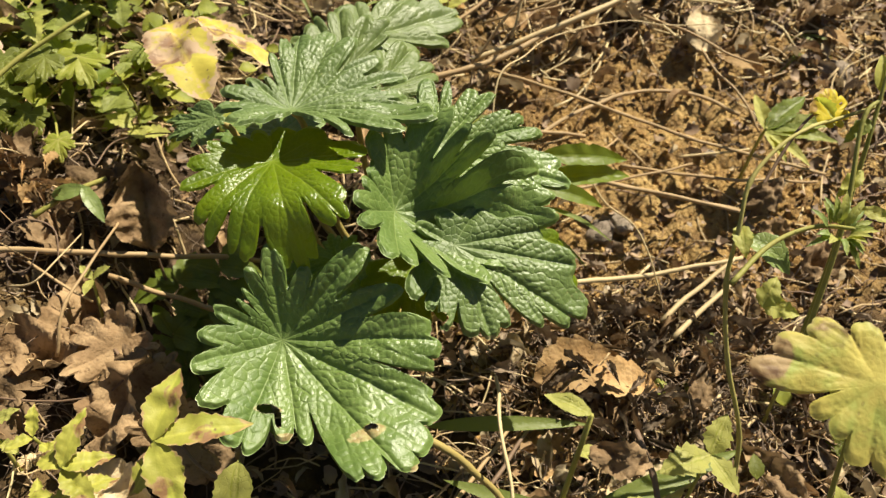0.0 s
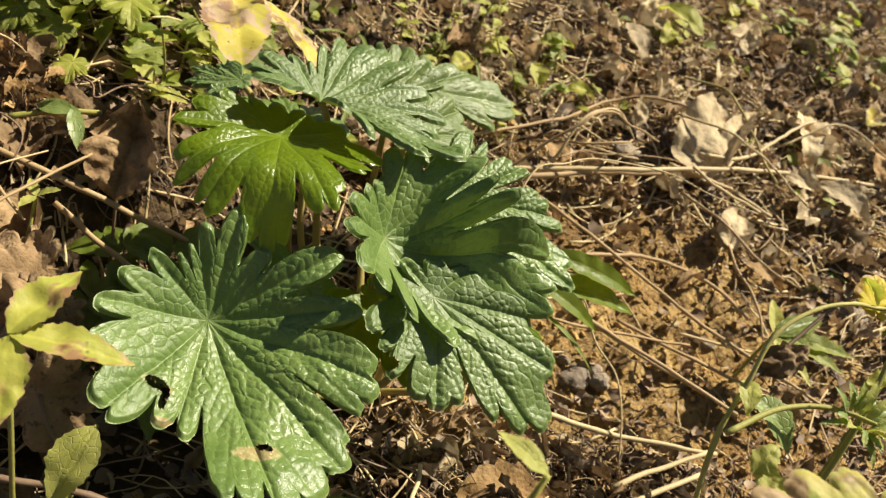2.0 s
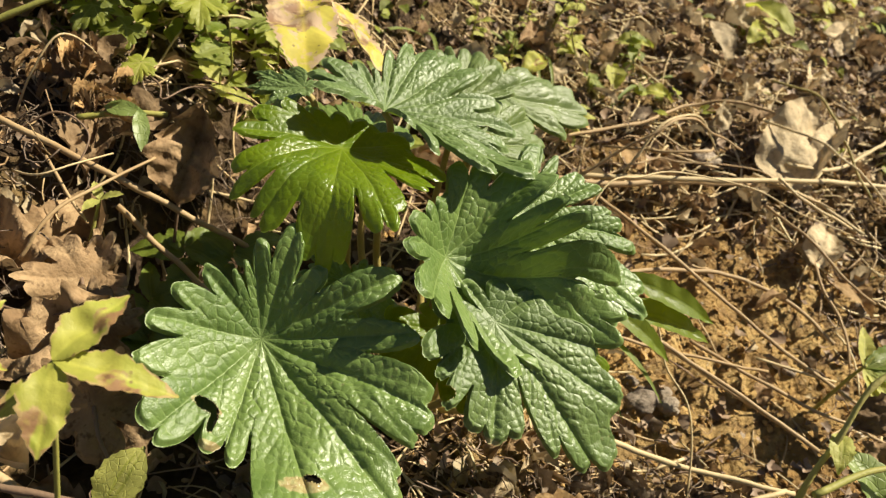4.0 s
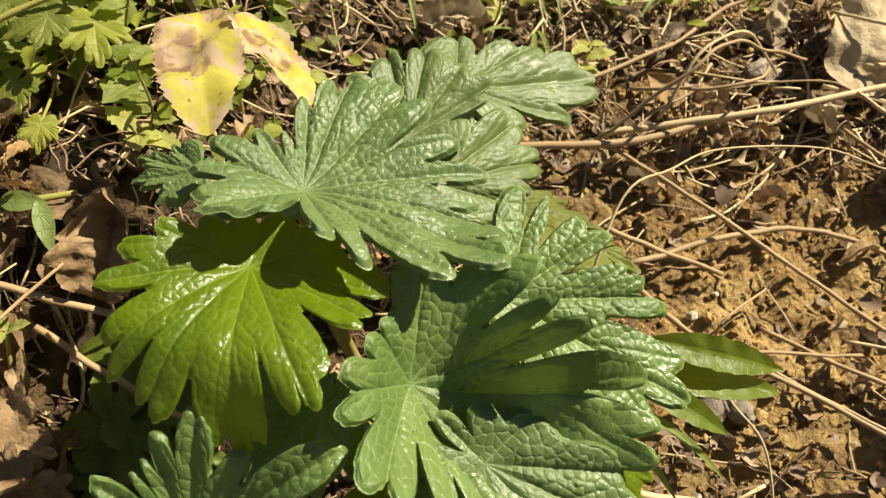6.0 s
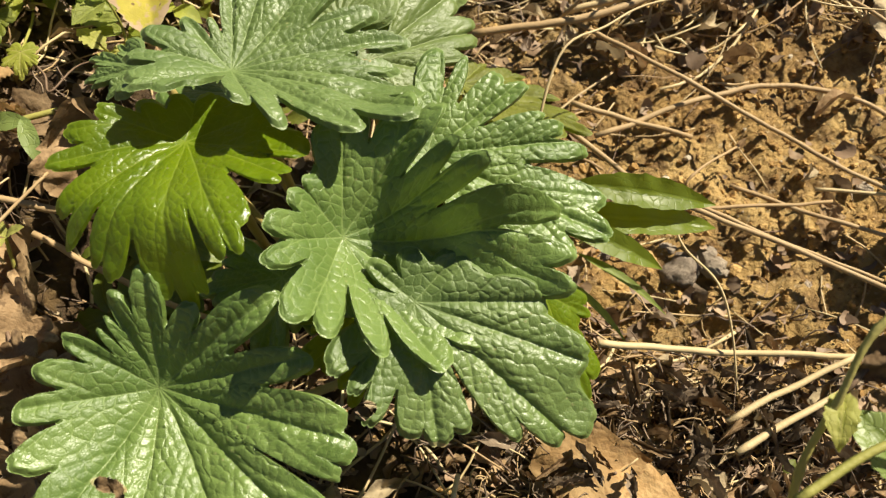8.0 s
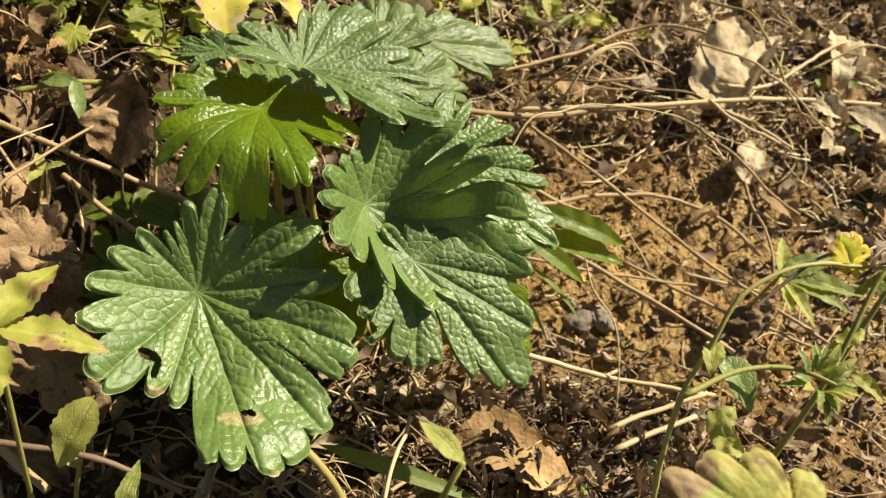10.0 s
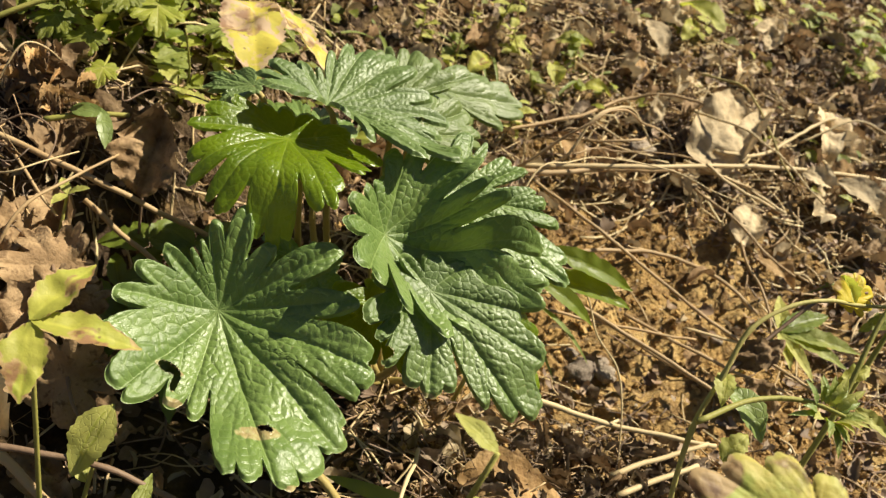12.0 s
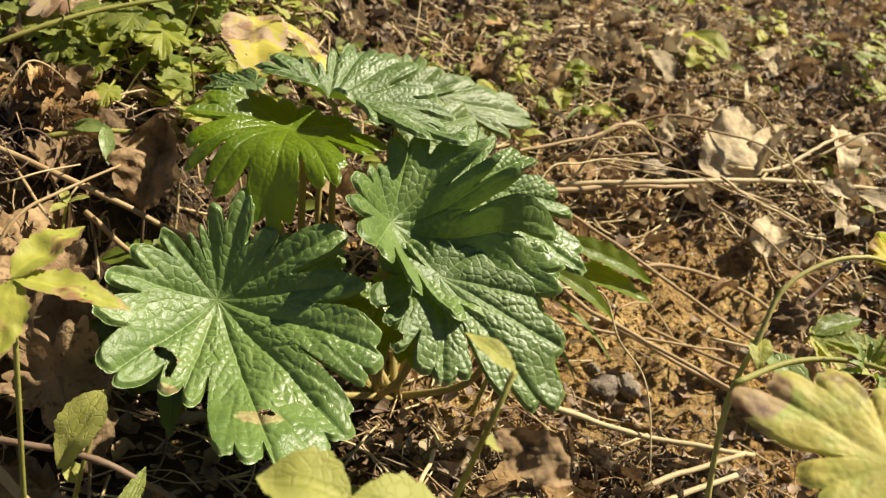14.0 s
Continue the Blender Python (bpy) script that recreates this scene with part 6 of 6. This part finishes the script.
def scatter_curls():
    """Bigger curled scraps of dry leaves, brown to pale, away from the bare patch."""
    rnd = random.Random(14)
    for name, count, mat in (("brown_leaf_scraps", 1100, DEAD), ("pale_leaf_scraps", 1300, DEAD_PALE), ("dark_leaf_scraps", 1000, DEAD_DARK)):
        verts, faces = [], []
        for i in range(count):
            x, y = rnd.uniform(-0.42, 0.60), 0.07 + 1.5 * rnd.random() ** 1.3
            if i % 8 == 0:
                x, y = rnd.uniform(0.03, 0.24), rnd.uniform(0.10, 0.27)
            bare = math.exp(-((x - 0.13) / 0.11) ** 2 - ((y - 0.37) / 0.10) ** 2)
            if rnd.random() < max(bare * 0.95, 0.97 * hollow(x, y)) or (mat is DEAD_PALE and rnd.random() < dusky(x, y)):
                continue
            ln = rnd.uniform(0.007, 0.022) * (1 + 0.9 * max(0, min(y, 1.2) - 0.35))
            v, f, _, _ = blade(ln, ln * rnd.uniform(0.35, 0.8), nu=7, nv=4, teeth=3, tooth=0.35, fold=0.5, arch=0.3, curl=0.5, crumple=0.5, seed=rnd.randrange(999))
            c = rnd.uniform(0, 6.28)
            m = Matrix.Translation((x, y, ground_z(x, y) + clumpy(x, y) + 0.001 + 0.008 * rnd.random())) @ frame_of((rnd.uniform(-0.9, 0.9), rnd.uniform(-0.9, 0.9), 1), (math.cos(c), math.sin(c), 0.2))
            o = len(verts)
            verts += place(v, m)
            faces += [tuple(k + o for k in p) for p in f]
        tagged(mesh_object(name, verts, faces, mat), "curled scraps of dry dead leaves on the ground", "litter", kind="stuff")


def scatter_green():
    """Tiny leaves of creeping weeds among the straw at the back and sides."""
    rnd = random.Random(15)
    for name, mat, count in (("creeping_weed", WEED, 420), ("creeping_yellow_weed", LIME, 420)):
        verts, faces = [], []
        for i in range(count):
            k = rnd.random()
            if k < 0.58:
                x, y = rnd.gauss(-0.26, 0.07), 0.36 + abs(rnd.gauss(0.0, 0.10))
            elif k < 0.97:
                x, y = rnd.uniform(-0.15, 0.5), rnd.uniform(0.55, 1.4)
            else:
                x, y = rnd.uniform(0.10, 0.30), rnd.uniform(0.10, 0.24)
            ln = rnd.uniform(0.006, 0.017)
            v, f, _, _ = blade(ln, ln * rnd.uniform(0.5, 0.9), nu=8, nv=4, teeth=4, tooth=0.3, fold=0.25, arch=0.15, seed=rnd.randrange(999))
            c = rnd.uniform(0, 6.28)
            m = Matrix.Translation((x, y, ground_z(x, y) + 0.004 + 0.022 * rnd.random())) @ frame_of((rnd.uniform(-0.5, 0.5), rnd.uniform(-0.6, 0.3), 1), (math.cos(c), math.sin(c), 0.1))
            o = len(verts)
            verts += place(v, m)
            faces += [tuple(q + o for q in p) for p in f]
        tagged(mesh_object(name, verts, faces, mat), "tiny creeping yellow-green weed leaves among the litter", "weed", kind="stuff")


scatter_curls()
scatter_green()
scatter_clods()
scatter_straw()
scatter_flakes()
scatter_fibres()
